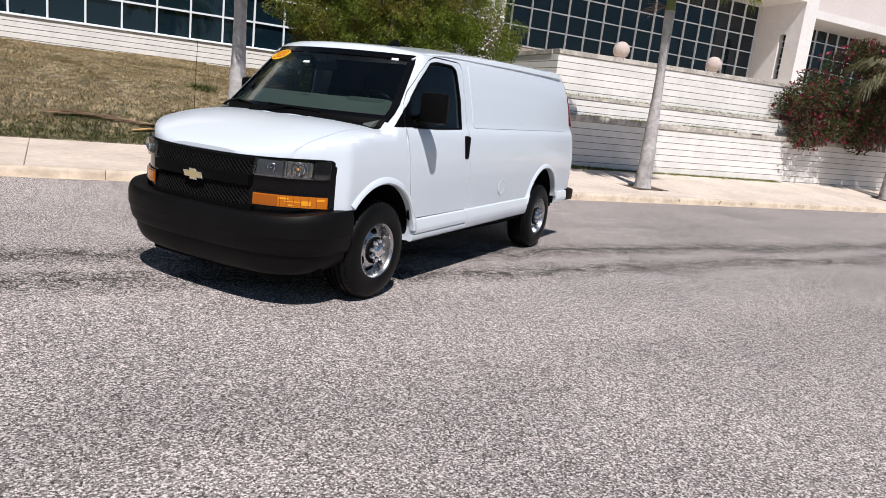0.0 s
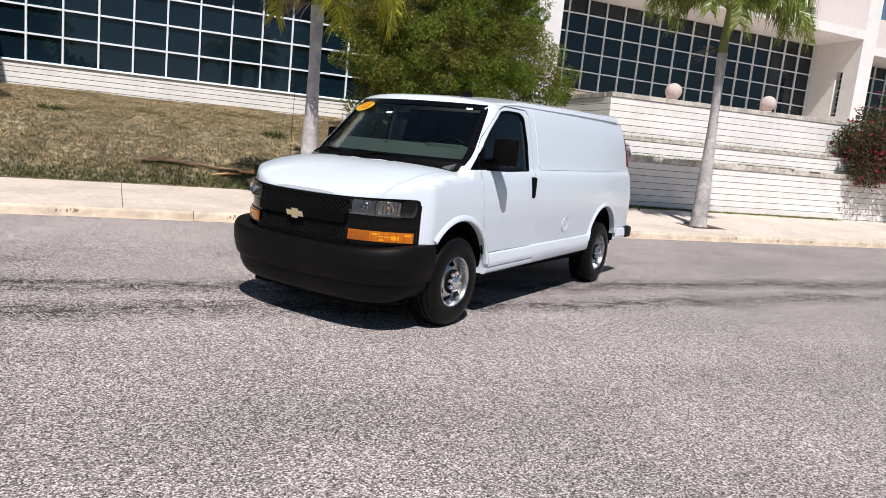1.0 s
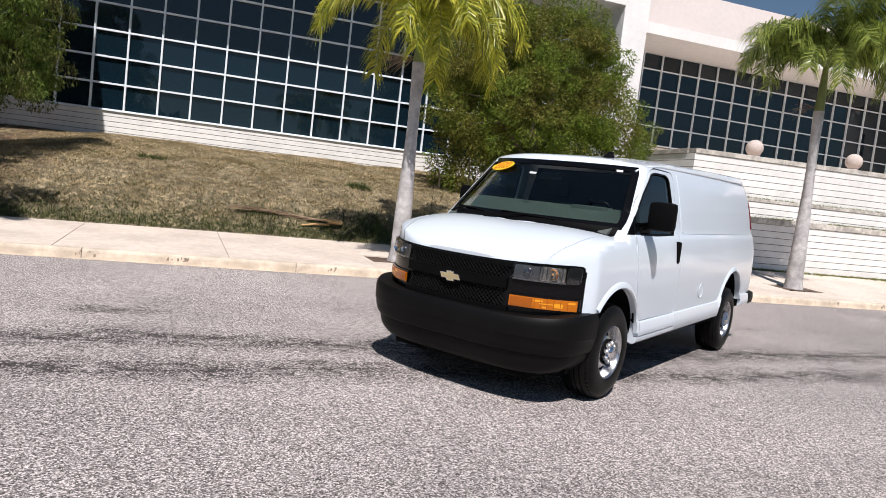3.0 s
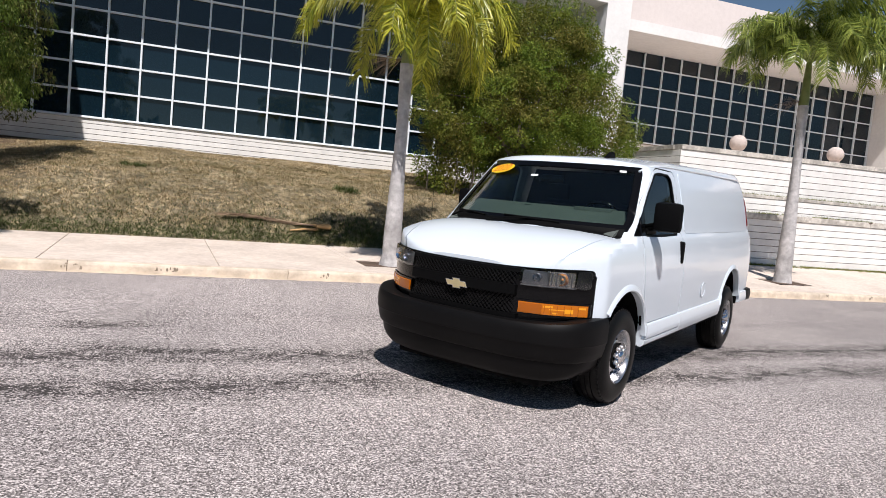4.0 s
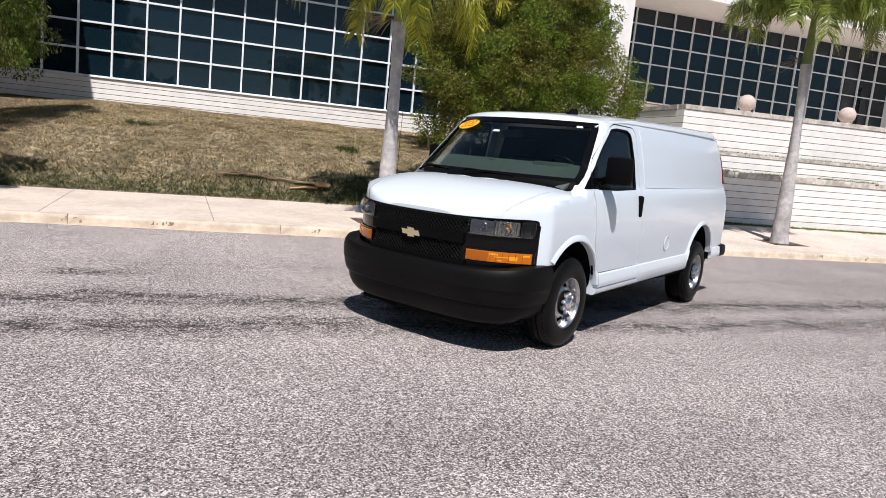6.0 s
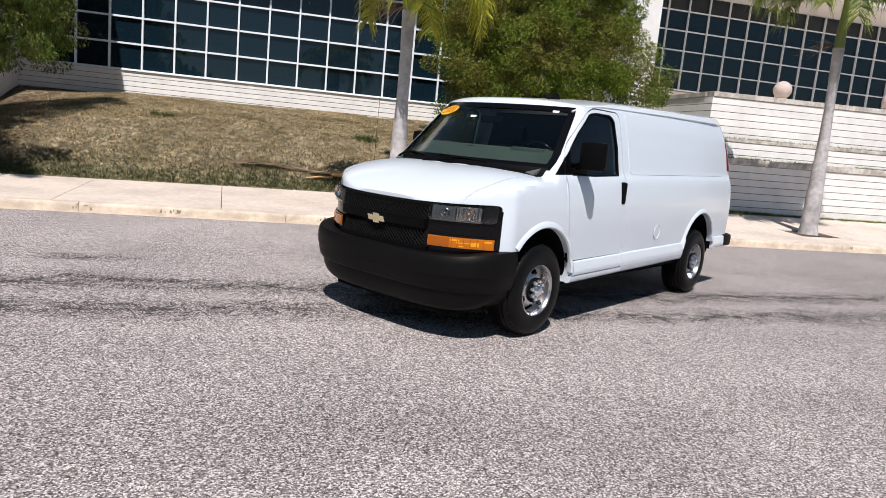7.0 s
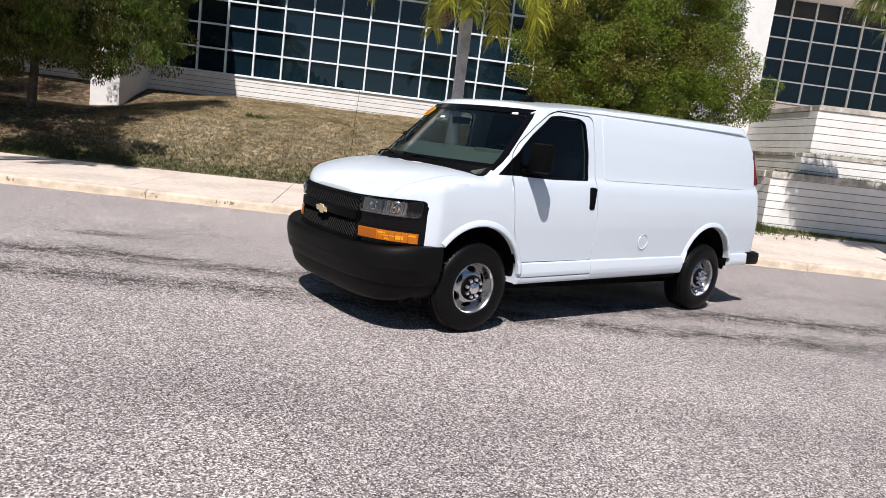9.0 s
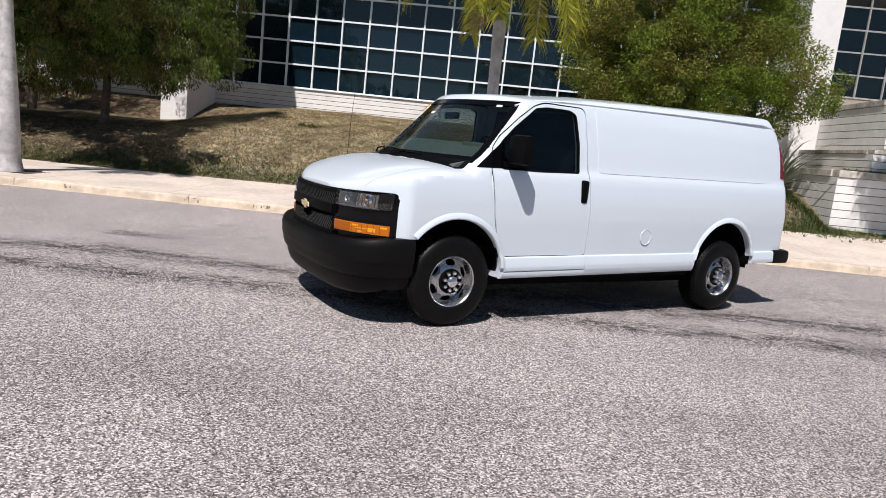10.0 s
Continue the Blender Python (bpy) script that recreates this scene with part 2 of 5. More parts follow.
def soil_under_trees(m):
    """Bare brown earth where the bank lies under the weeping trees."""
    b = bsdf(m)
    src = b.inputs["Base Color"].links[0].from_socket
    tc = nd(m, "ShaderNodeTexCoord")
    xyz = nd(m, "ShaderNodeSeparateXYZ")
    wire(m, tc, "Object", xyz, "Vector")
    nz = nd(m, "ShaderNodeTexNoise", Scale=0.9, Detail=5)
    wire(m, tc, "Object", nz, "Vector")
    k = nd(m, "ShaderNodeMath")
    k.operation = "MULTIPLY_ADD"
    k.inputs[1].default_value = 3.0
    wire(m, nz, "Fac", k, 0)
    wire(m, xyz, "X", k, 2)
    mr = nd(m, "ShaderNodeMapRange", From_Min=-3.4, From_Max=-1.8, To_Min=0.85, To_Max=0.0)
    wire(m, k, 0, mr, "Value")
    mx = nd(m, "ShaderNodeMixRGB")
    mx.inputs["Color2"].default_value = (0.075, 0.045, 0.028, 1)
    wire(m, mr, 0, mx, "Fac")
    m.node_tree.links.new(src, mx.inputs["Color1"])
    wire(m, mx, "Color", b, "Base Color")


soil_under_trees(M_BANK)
M_WHITE = grained("white_render", (0.78, 0.76, 0.74), (0.84, 0.82, 0.80), 6, 0.75, 0.05, 0.5, 0.93, bdist=0.004)
M_PINK = grained("pale_pink_render", (0.70, 0.63, 0.60), (0.75, 0.68, 0.65), 6, 0.75, 0.05, 0.4, 0.95, bdist=0.004)
M_BOARD = grained("white_board", (0.79, 0.77, 0.74), (0.86, 0.84, 0.81), 5, 0.6, 0.05, 1.1, 0.88, vary=0.03, bdist=0.004)
M_GROOVE = grained("groove_shade", (0.20, 0.17, 0.14), (0.26, 0.22, 0.19), 10, 0.9, 0.0)
M_COPING = grained("weathered_coping", (0.46, 0.42, 0.37), (0.67, 0.63, 0.57), 8, 0.85, 0.15, 2.0, 0.65, bdist=0.005)
M_FRAME = mat("white_frame", (0.80, 0.84, 0.87), 0.35, 0.0)
M_GLASS_DARK = mat("tinted_glass", (0.005, 0.014, 0.022), 0.02, 0.0, 0.5)
M_BALL = grained("ball_concrete", (0.54, 0.455, 0.41), (0.66, 0.57, 0.52), 12, 0.85, 0.2, 2, 0.85)
M_TRUNK = grained("palm_bark", (0.40, 0.38, 0.375), (0.62, 0.595, 0.585), 7, 0.85, 0.4, 2.0, 0.7, bdist=0.02)
M_BARK = grained("bark", (0.10, 0.08, 0.065), (0.2, 0.165, 0.13), 12, 0.9, 0.6, 2, 0.7)


def leaf_material(name, c1, c2, through=0.25, rough=0.45, alt=None, scale=0.6, spec=0.4):
    """Leaves that differ one by one between c1 and c2; alt: a second pair of tones over large soft patches."""
    m = mat(name, c1, rough, 0, spec)
    g = nd(m, "ShaderNodeNewGeometry")
    r = ramp(m, [(0.0, c1), (1.0, c2)])
    wire(m, g, "Random Per Island", r, "Fac")
    if alt:
        r2 = ramp(m, [(0.0, alt[0]), (1.0, alt[1])])
        wire(m, g, "Random Per Island", r2, "Fac")
        tc = nd(m, "ShaderNodeTexCoord")
        nz = nd(m, "ShaderNodeTexNoise", Scale=scale, Detail=3, Roughness=0.6)
        wire(m, tc, "Object", nz, "Vector")
        k = nd(m, "ShaderNodeMapRange", From_Min=0.42, From_Max=0.58)
        wire(m, nz, "Fac", k, "Value")
        blend = nd(m, "ShaderNodeMixRGB")
        wire(m, k, "Result", blend, "Fac")
        wire(m, r, "Color", blend, "Color1")
        wire(m, r2, "Color", blend, "Color2")
        r = blend
    wire(m, r, "Color", bsdf(m), "Base Color")
    tr = nd(m, "ShaderNodeBsdfTranslucent")
    wire(m, r, "Color", tr, "Color")
    mx = nd(m, "ShaderNodeMixShader", Fac=through)
    wire(m, bsdf(m), "BSDF", mx, 1)
    wire(m, tr, "BSDF", mx, 2)
    wire(m, mx, "Shader", m.node_tree.nodes["Material Output"], "Surface")
    return m


M_LEAF = leaf_material("tree_leaf", (0.055, 0.10, 0.012), (0.23, 0.31, 0.04), 0.34, 0.6, ((0.075, 0.08, 0.017), (0.26, 0.24, 0.05)), 0.7, 0.2)
M_LEAF_DARK = leaf_material("shade_leaf", (0.045, 0.08, 0.015), (0.18, 0.26, 0.045), 0.35, 0.6, ((0.06, 0.058, 0.018), (0.19, 0.175, 0.055)), 0.8, 0.2)
M_FROND = leaf_material("palm_leaf", (0.15, 0.20, 0.02), (0.66, 0.62, 0.08), 0.42, 0.3)
M_FROND_GREEN = leaf_material("palm_leaf_green", (0.06, 0.11, 0.02), (0.40, 0.45, 0.10), 0.38, 0.3)
M_STRAW = leaf_material("dry_grass", (0.20, 0.15, 0.08), (0.80, 0.64, 0.40), 0.15, 0.8, spec=0.1)
M_GRASS = leaf_material("green_grass", (0.05, 0.072, 0.02), (0.14, 0.165, 0.05), 0.2, 0.6)
M_WEED = leaf_material("ledge_weed", (0.10, 0.12, 0.035), (0.30, 0.31, 0.10), 0.25, 0.6, spec=0.1)
M_BUSH = leaf_material("bush_leaf", (0.03, 0.045, 0.014), (0.10, 0.125, 0.04), 0.25, 0.6, ((0.04, 0.032, 0.018), (0.12, 0.09, 0.05)), 0.9, 0.15)
M_FROND_DULL = leaf_material("palm_leaf_dull", (0.05, 0.05, 0.02), (0.20, 0.18, 0.07), 0.3, 0.5)
M_BLOOM = leaf_material("red_bloom", (0.12, 0.007, 0.02), (0.28, 0.02, 0.045), 0.2, 0.6)
M_HUSK = leaf_material("dry_frond", (0.13, 0.08, 0.05), (0.40, 0.29, 0.19), 0.1, 0.8)


def patchy(m, c, scale, lo, hi):
    """Blends a second colour in over large soft patches of the plan."""
    r = [l.from_socket for l in m.node_tree.links if l.to_node == bsdf(m) and l.to_socket.name == "Base Color"][0]
    tc = nd(m, "ShaderNodeTexCoord")
    nz = nd(m, "ShaderNodeTexNoise", Scale=scale, Detail=5, Roughness=0.65)
    wire(m, tc, "Object", nz, "Vector")
    rm = nd(m, "ShaderNodeMapRange", From_Min=lo, From_Max=hi, To_Min=0.0, To_Max=0.85)
    wire(m, nz, "Fac", rm, "Value")
    mx = nd(m, "ShaderNodeMixRGB")
    mx.inputs["Color2"].default_value = (*c, 1)
    wire(m, rm, 0, mx, "Fac")
    m.node_tree.links.new(r, mx.inputs["Color1"])
    wire(m, mx, "Color", bsdf(m), "Base Color")


patchy(M_STRAW, (0.21, 0.17, 0.085), 1.1, 0.47, 0.60)
patchy(M_BANK, (0.15, 0.12, 0.07), 1.1, 0.47, 0.60)


def speckled(m, scale):
    """Clods and dry tussocks: cells of differing tone."""
    r = [l.from_socket for l in m.node_tree.links if l.to_node == bsdf(m) and l.to_socket.name == "Base Color"][0]
    tc = nd(m, "ShaderNodeTexCoord")
    vo = nd(m, "ShaderNodeTexVoronoi", Scale=scale)
    wire(m, tc, "Object", vo, "Vector")
    sp = nd(m, "ShaderNodeSeparateColor")
    wire(m, vo, "Color", sp, "Color")
    tone = ramp(m, [(0.0, (0.55, 0.56, 0.52)), (0.5, (0.95, 0.95, 0.93)), (0.85, (1.45, 1.42, 1.35)), (1.0, (1.9, 1.85, 1.7))])
    wire(m, sp, "Red", tone, "Fac")
    mx = nd(m, "ShaderNodeMixRGB", Fac=1.0)
    mx.blend_type = "MULTIPLY"
    m.node_tree.links.new(r, mx.inputs["Color1"])
    wire(m, tone, "Color", mx, "Color2")
    wire(m, mx, "Color", bsdf(m), "Base Color")


speckled(M_BANK, 10.0)


# ---- ground, road, pavement, bank ----
def lerp(pts, x):
    return float(np.interp(x, [p[0] for p in pts], [p[1] for p in pts]))


def back_height(u):
    """Height of the pavement's back edge along the street."""
    return lerp([(-40, 0.08), (-5, 0.13), (0, 0.19), (4, 0.22), (13, 0.35), (18, 0.43), (24, 0.56), (60, 1.1)], u)


def bank_height(u, v):
    """Height of the ground behind the pavement."""
    h = lerp([(3.9, 0.0), (4.3, 0.20), (5.2, 0.78), (6.3, 1.24), (8.0, 1.5), (11.6, 1.98), (13, 2.0), (60, 2.2)], v)
    if u < -3.0:
        low = lerp([(3.9, 0.0), (4.3, 0.18), (5.2, 0.6), (6.3, 0.86), (8.0, 1.0), (11.2, 1.2), (12.6, 1.8), (13, 1.95), (60, 2.2)], v)
        w = lerp([(-7.2, 1), (-6.2, 0.85), (-3.0, 0)], u)
        h = h * (1 - w) + low * w
    if u > 8.2:
        near = lerp([(3.9, 0.0), (4.3, 0.08), (4.6, 0.17), (5.2, 0.45), (6.3, 0.82), (8.0, 1.12), (11.6, 1.7), (13, 2.0), (60, 2.2)], v)
        w = lerp([(8.2, 0), (11.2, 1)], u)
        h = h * (1 - w) + near * w
    return back_height(u) - 0.02 + h + 0.05 * noise.noise(Vector((u * 0.7, v * 0.7, 0))) * min(1, max(0, v - 4))


def ground_sheet():
    us = [-900, -200, -80, -45] + list(np.linspace(-30, 20, 126)) + [26, 34, 50, 90, 220, 900]
    vs = [3.9, 4.1] + list(np.linspace(4.3, 14, 40)) + [20, 40, 120, 900]
    bm = grid(len(us), len(vs), lambda i, j: Vector((us[i], vs[j], bank_height(us[i], vs[j]))))
    return bm


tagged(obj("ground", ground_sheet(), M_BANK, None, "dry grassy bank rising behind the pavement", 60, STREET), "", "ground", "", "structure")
us_r = [-900, -60, -30, -15, 0, 15, 30, 60, 900]
vs_r = [-900, -60, -25, -12, -6, 0.02]
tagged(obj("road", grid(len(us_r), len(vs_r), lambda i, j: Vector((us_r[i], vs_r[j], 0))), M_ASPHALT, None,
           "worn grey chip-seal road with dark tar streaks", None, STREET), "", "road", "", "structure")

# pavement slabs with joints, and a kerb of separate stones
pavement = obj("pavement", grid(46, 5, lambda i, j: Vector((-66 + 3.0 * i, 0.14 + j * 0.96, 0.125 + (back_height(-66 + 3.0 * i) - 0.14) * j / 4 - 0.03))),
               M_SOIL, None, "pale concrete pavement along the kerb", None, STREET)
tagged(pavement, "", "pavement", "", "structure")
PALMS = [(-5.85, 1.2), (3.13, 1.4), (13.5, 1.45), (25.6, 1.4)]


def slab(u0, u1, v0, v1):
    bm = bmesh.new()
    def z(u, v):
        return 0.14 + (back_height(u) - 0.14) * (v - 0.16) / 3.8
    bev = 0.008
    top = [bm.verts.new((u, v, z(u, v))) for u, v in ((u0 + bev, v0 + bev), (u1 - bev, v0 + bev), (u1 - bev, v1 - bev), (u0 + bev, v1 - bev))]
    mid = [bm.verts.new((u, v, z(u, v) - bev)) for u, v in ((u0, v0), (u1, v0), (u1, v1), (u0, v1))]
    low = [bm.verts.new((u, v, z(u, v) - 0.1)) for u, v in ((u0, v0), (u1, v0), (u1, v1), (u0, v1))]
    bm.faces.new(top)
    for a, b in ((top, mid), (mid, low)):
        for i in range(4):
            bm.faces.new((a[i], b[i], b[(i + 1) % 4], a[(i + 1) % 4]))
    return bm


def slabs():
    cuts = [-48 + 2.4 * i for i in range(48)]
    for u0, u1 in zip(cuts, cuts[1:]):
        hole = [p for p in PALMS if u0 - 0.55 < p[0] < u1 + 0.55]
        if not hole:
            obj("slab", slab(u0 + 0.004, u1 - 0.004, 0.165, 3.96), M_CONCRETE, pavement)
            continue
        hu, hv = hole[0]
        a, b = max(u0, hu - 0.6), min(u1, hu + 0.6)
        for q in ((u0, a, 0.165, 3.96), (b, u1, 0.165, 3.96), (a, b, 0.165, hv - 0.45), (a, b, hv + 0.45, 3.96)):
            if q[1] - q[0] > 0.02:
                obj("slab", slab(q[0] + 0.003, q[1] - 0.003, q[2], q[3]), M_CONCRETE, pavement)


slabs()
kerb = obj("kerb", cube(-66, 72, 0.03, 0.15, -0.1, 0.10), M_GROOVE, None, "cream concrete kerb, chipped and stained", None, STREET)
tagged(kerb, "", "kerb", "", "structure")


def kerbstone():
    pr = [(0.0, -0.05), (0.012, 0.10), (0.022, 0.128), (0.045, 0.142), (0.16, 0.146), (0.16, -0.05)]
    return prism([(a, b) for a, b in pr], "x", 0.004, 2.994)


gutter = obj("gutter", grid(2, 2, lambda i, j: Vector((-60 + 130 * i, -0.075 + 0.08 * j, 0.005))), M_KERB, None, "narrow pale concrete gutter strip at the kerb", None, STREET)
tagged(gutter, "", "gutter", "", "structure")
kerb_me = mesh_of(kerbstone())
kerb_me.materials.append(M_KERB)
rk = np.random.default_rng(77)
M_STAIN = grained("rust_stain", (0.24, 0.19, 0.14), (0.38, 0.31, 0.24), 25, 0.95, 0.3)
for u, w in [(-0.75, 0.20), (-1.95, 0.12)] + [(rk.uniform(-8, 22), rk.uniform(0.05, 0.12)) for _ in range(10)]:
    for q in range(6):
        a, z = u + rk.uniform(-w, w), rk.uniform(0.05, 0.115)
        hw, hh = rk.uniform(0.006, 0.02), rk.uniform(0.008, 0.04)
        blot = rounded([(a + hw * math.cos(t) * rk.uniform(0.5, 1.5), max(0.0, min(0.125, z + hh * math.sin(t) * rk.uniform(0.6, 1.3)))) for t in np.linspace(0, 2 * np.pi, 8, endpoint=False)], 0.01, 2)
        part("stain", prism(blot, "y", 0.0025 + z * 0.08, 0.03), M_STAIN, kerb)
for i in range(40):
    k = obj_me("kerbstone", kerb_me, None, kerb)
    k.matrix_local = pose(-50 + 3.0 * i, 0, 0)


# ---- boarded walls ----
def boarded(name, label, pts, z0, z1, pitch, slope=0.0, thick=0.3, frame_m=BUILD, material=None, gap=0.017):
    """A wall along pts (two or more plan points), clad with long boards with shadow gaps. slope: rise per metre along it."""
    base = pts[0]
    wall = None
    for a, b in zip(pts, pts[1:]):
        a, b = Vector(a), Vector(b)
        L = (b - a).length
        d = (b - a) / L
        ang = math.atan2(d.y, d.x)
        s0 = (a - Vector(base)).length * slope
        m = Matrix.Translation((a.x, a.y, 0)) @ Matrix.Rotation(ang, 4, "Z")
        shear = Matrix(((1, 0, 0, 0), (0, 1, 0, 0), (slope, 0, 1, s0), (0, 0, 0, 1)))
        core = moved(cube(0.035, L, 0.025, thick, z0, z1), m @ shear)
        if wall is None:
            wall = obj(name, core, M_GROOVE, None, label, None, frame_m)
            tagged(wall, "", "wall", "", "structure")
        else:
            part("wall_core", core, M_GROOVE, wall)
        rows = max(1, round((z1 - z0) / pitch))
        h = (z1 - z0) / rows
        for r in range(rows):
            bm = moved(cube(0.0 if a == Vector(base) else 0.002, L, 0.0, 0.03, z0 + r * h + gap / 2, z0 + (r + 1) * h - gap / 2, 0.004), m @ shear)
            part("board", bm, material or M_BOARD, wall)
    return wall


def coping(bm_pts, z0, z1, slope, base, width, over, wall):
    for a, b in zip(bm_pts, bm_pts[1:]):
        a, b = Vector(a), Vector(b)
        L = (b - a).length
        d = (b - a) / L
        s0 = (a - Vector(base)).length * slope
        m = Matrix.Translation((a.x, a.y, 0)) @ Matrix.Rotation(math.atan2(d.y, d.x), 4, "Z")
        shear = Matrix(((1, 0, 0, 0), (0, 1, 0, 0), (slope, 0, 1, s0), (0, 0, 0, 1)))
        n = max(1, round(L / 2.4))
        for i in range(n):
            part("coping_stone", moved(cube(L * i / n + 0.004, L * (i + 1) / n - 0.004, -over, width, z0, z1, 0.012), m @ shear), M_COPING, wall)


SL = 0.016
# retaining walls in three steps
W3 = [(17.39, 1.0), (17.39, -5.85), (34.0, -5.85)]
w3 = boarded("wall_terrace", "white boarded upper terrace wall with stained coping", W3[1:], 2.2, 3.60, 0.20, SL)
coping(W3[1:], 3.60, 3.745, SL, W3[1], 0.34, 0.03, w3)
w3b = boarded("wall_terrace_side", "white boarded side of the upper terrace in tree shade", [W3[0], (17.392, -5.84)], 1.6, 3.60, 0.20, 0.0)
coping([W3[0], (17.392, -5.51)], 3.60, 3.745, 0, W3[0], 0.34, 0.03, w3b)
W2 = [(16.95, -6.30), (34.0, -6.30)]
w2 = boarded("wall_middle", "low white boarded retaining wall with a mossy ledge", W2, 1.621, 2.341, 0.18, SL)
coping(W2, 2.341, 2.441, SL, W2[0], 0.30, 0.02, w2)
w2b = boarded("wall_middle_side", "white boarded return of the low retaining wall", [(16.95, -2.12), (16.952, -6.29)], 1.3, 2.341, 0.18, 0.0)
coping([(16.95, -2.12), (16.952, -6.0)], 2.341, 2.441, 0, (16.95, -2.12), 0.30, 0.02, w2b)
W1 = [(16.02, -6.75), (26.8, -6.75)]
w1 = boarded("wall_street", "white boarded street wall with weathered coping", W1, 0.134, 1.694, 0.195, SL)
coping(W1, 1.694, 1.864, SL, W1[0], 0.32, 0.03, w1)
w1b = boarded("wall_street_side", "white boarded return of the street wall up the bank", [(16.02, -2.12), (16.022, -6.74)], 0.134, 1.694, 0.195, 0.0)
coping([(16.02, -2.12), (16.022, -6.43)], 1.694, 1.864, 0, (16.02, -2.12), 0.32, 0.03, w1b)
for b0, b1, z in ((24.02, 24.2, 1.955), (24.85, 25.35, 1.972)):
    part("broken_edge", prism([(b0, z), (b0 + 0.03, z + 0.028), (b1 - 0.05, z + 0.035), (b1, z + 0.012), (b1 - 0.08, z - 0.012), (b0 + 0.06, z - 0.02)], "y", -6.784, -6.74), M_SOIL, w1, "dark broken edge of a coping stone")
W0 = [(26.804, -6.75), (44.0, -6.75)]
w0 = boarded("wall_street_end", "white boarded street wall under a flowering bush", W0, 0.3, 1.86, 0.195, SL)
coping(W0, 1.86, 2.03, SL, W0[0], 0.32, 0.03, w0)


def ledge(name, label, b0, b1, n0, n1, z, slope=SL):
    bm = grid(30, 4, lambda i, j: Vector((b0 + (b1 - b0) * i / 29, n0 + (n1 - n0) * j / 3, z + slope * (b0 + (b1 - b0) * i / 29 - b0))))
    return tagged(obj(name, bm, M_BANK, None, label, None, BUILD), "", "ground", "", "structure")


ledge("ground_ledge", "strip of soil and weeds on the wall", 16.3, 44, -6.46, -6.29, 1.838)
ledge("ground_ledge_side", "strip of soil and weeds beside the stepped wall", 16.32, 16.96, -6.292, -2.12, 1.82, 0.0)
ledge("ground_ledge_upper", "strip of soil and weeds on the upper wall", 17.2, 34, -6.02, -5.84, 2.42)
ledge("ground_ledge_upper_side", "strip of soil and weeds beside the upper wall", 17.23, 17.42, -5.842, -2.12, 2.41, 0.0)
tagged(obj("terrace", grid(2, 2, lambda i, j: Vector((17.6 + 24 * i, -5.6 + 9 * j, 3.72 + SL * 24 * i))), M_CONCRETE, None, "concrete terrace floor", None, BUILD), "", "terrace", "", "structure")


# ---- office building ----
PANE_W, PANE_H = 0.96, 0.801
building = new("office_building")
building.matrix_world = BUILD
tagged(building, "white office block with gridded dark windows under deep eaves", "building")


def glazing(b0, cols, n, z0, rows, top, label, deep=0.10, half=0.028):
    """A curtain wall: a backing, its uprights and rails, and each pane."""
    L = cols * PANE_W
    g = part("window_wall", cube(b0 - 0.05, b0 + L + 0.05, n + 0.10, n + 0.25, z0 - 0.05, top), M_GROOVE, building, label)
    for c in range(cols + 1):
        x = b0 + c * PANE_W
        part("mullion", cube(x - half, x + half, n - deep / 2, n + 0.10, z0, top, 0.006), M_FRAME, g)
    for r in range(rows + 1):
        z = z0 + r * PANE_H
        if z < top - 0.1:
            for c in range(cols):
                x = b0 + c * PANE_W
                part("rail", cube(x + 0.03, x + PANE_W - 0.03, n - deep / 2 + 0.012, n + 0.10, z - half, z + half), M_FRAME, g)
    pane = mesh_of(cube(0.02, PANE_W - 0.02, 0, 0.02, 0.02, PANE_H - 0.02))
    pane.materials.append(M_GLASS_DARK)
    for c in range(cols):
        for r in range(rows):
            p = obj_me("pane", pane, None, g)
            h = min(PANE_H, top - (z0 + r * PANE_H))
            p.matrix_local = pose(b0 + c * PANE_W, n + 0.05, z0 + r * PANE_H, random.gauss(0, 0.12), 0, random.gauss(0, 0.12)) @ Matrix.Diagonal((1, 1, h / PANE_H, 1))
    return g


EAVE, PARAPET = 8.62, 10.45
glazing(-9.62, 27, 0.1, 2.894, 8, EAVE, "dark glass wall with a white grid")
glazing(17.743, 18, 2.96, 4.752, 5, EAVE, "dark glass wall with a white grid behind the terrace", 0.10, 0.021)
glazing(35.98, 14, 4.6, 4.752, 5, EAVE, "dark glass wall of the far wing", 0.10, 0.021)
# walls, fin, piers and eaves
part("wall", cube(-9.7, 16.55, 0.35, 0.6, 2.0, PARAPET - 0.1), M_WHITE, building)
part("wall", cube(17.5, 35.08, 3.25, 3.5, 3.0, PARAPET - 0.1), M_WHITE, building)
part("wall", cube(35.9, 50, 4.9, 5.2, 3.0, PARAPET - 0.1), M_WHITE, building)
part("fin_wall", cube(-3.45, -2.55, -2.1, 0.05, 1.2, EAVE - 0.004, 0.01), M_WHITE, building)
part("fin_wall", cube(16.56, 17.5, -2.1, 3.3, 1.8, PARAPET, 0.01), M_WHITE, building)
pier_me = carve(mesh_of(cube(35.1, 35.96, 0.35, 4.95, 3.2, PARAPET + 0.3)), [("DIFFERENCE", cube(35.0, 36.1, 1.14, 1.5, 5.05, 7.2))])
obj_me("pier_wall", pier_me, M_WHITE, building)
part("slot_window", cube(35.4, 35.5, 1.145, 1.495, 5.055, 7.195), M_GLASS_DARK, building)
for k in range(7):
    part("slot_bar", cube(35.3, 35.34, 1.16, 1.48, 5.2 + 0.28 * k, 5.23 + 0.28 * k), M_FRAME, building)
part("eave", cube(-9.7, 16.555, -2.1, 0.34, EAVE, EAVE + 0.4), M_WHITE, building)
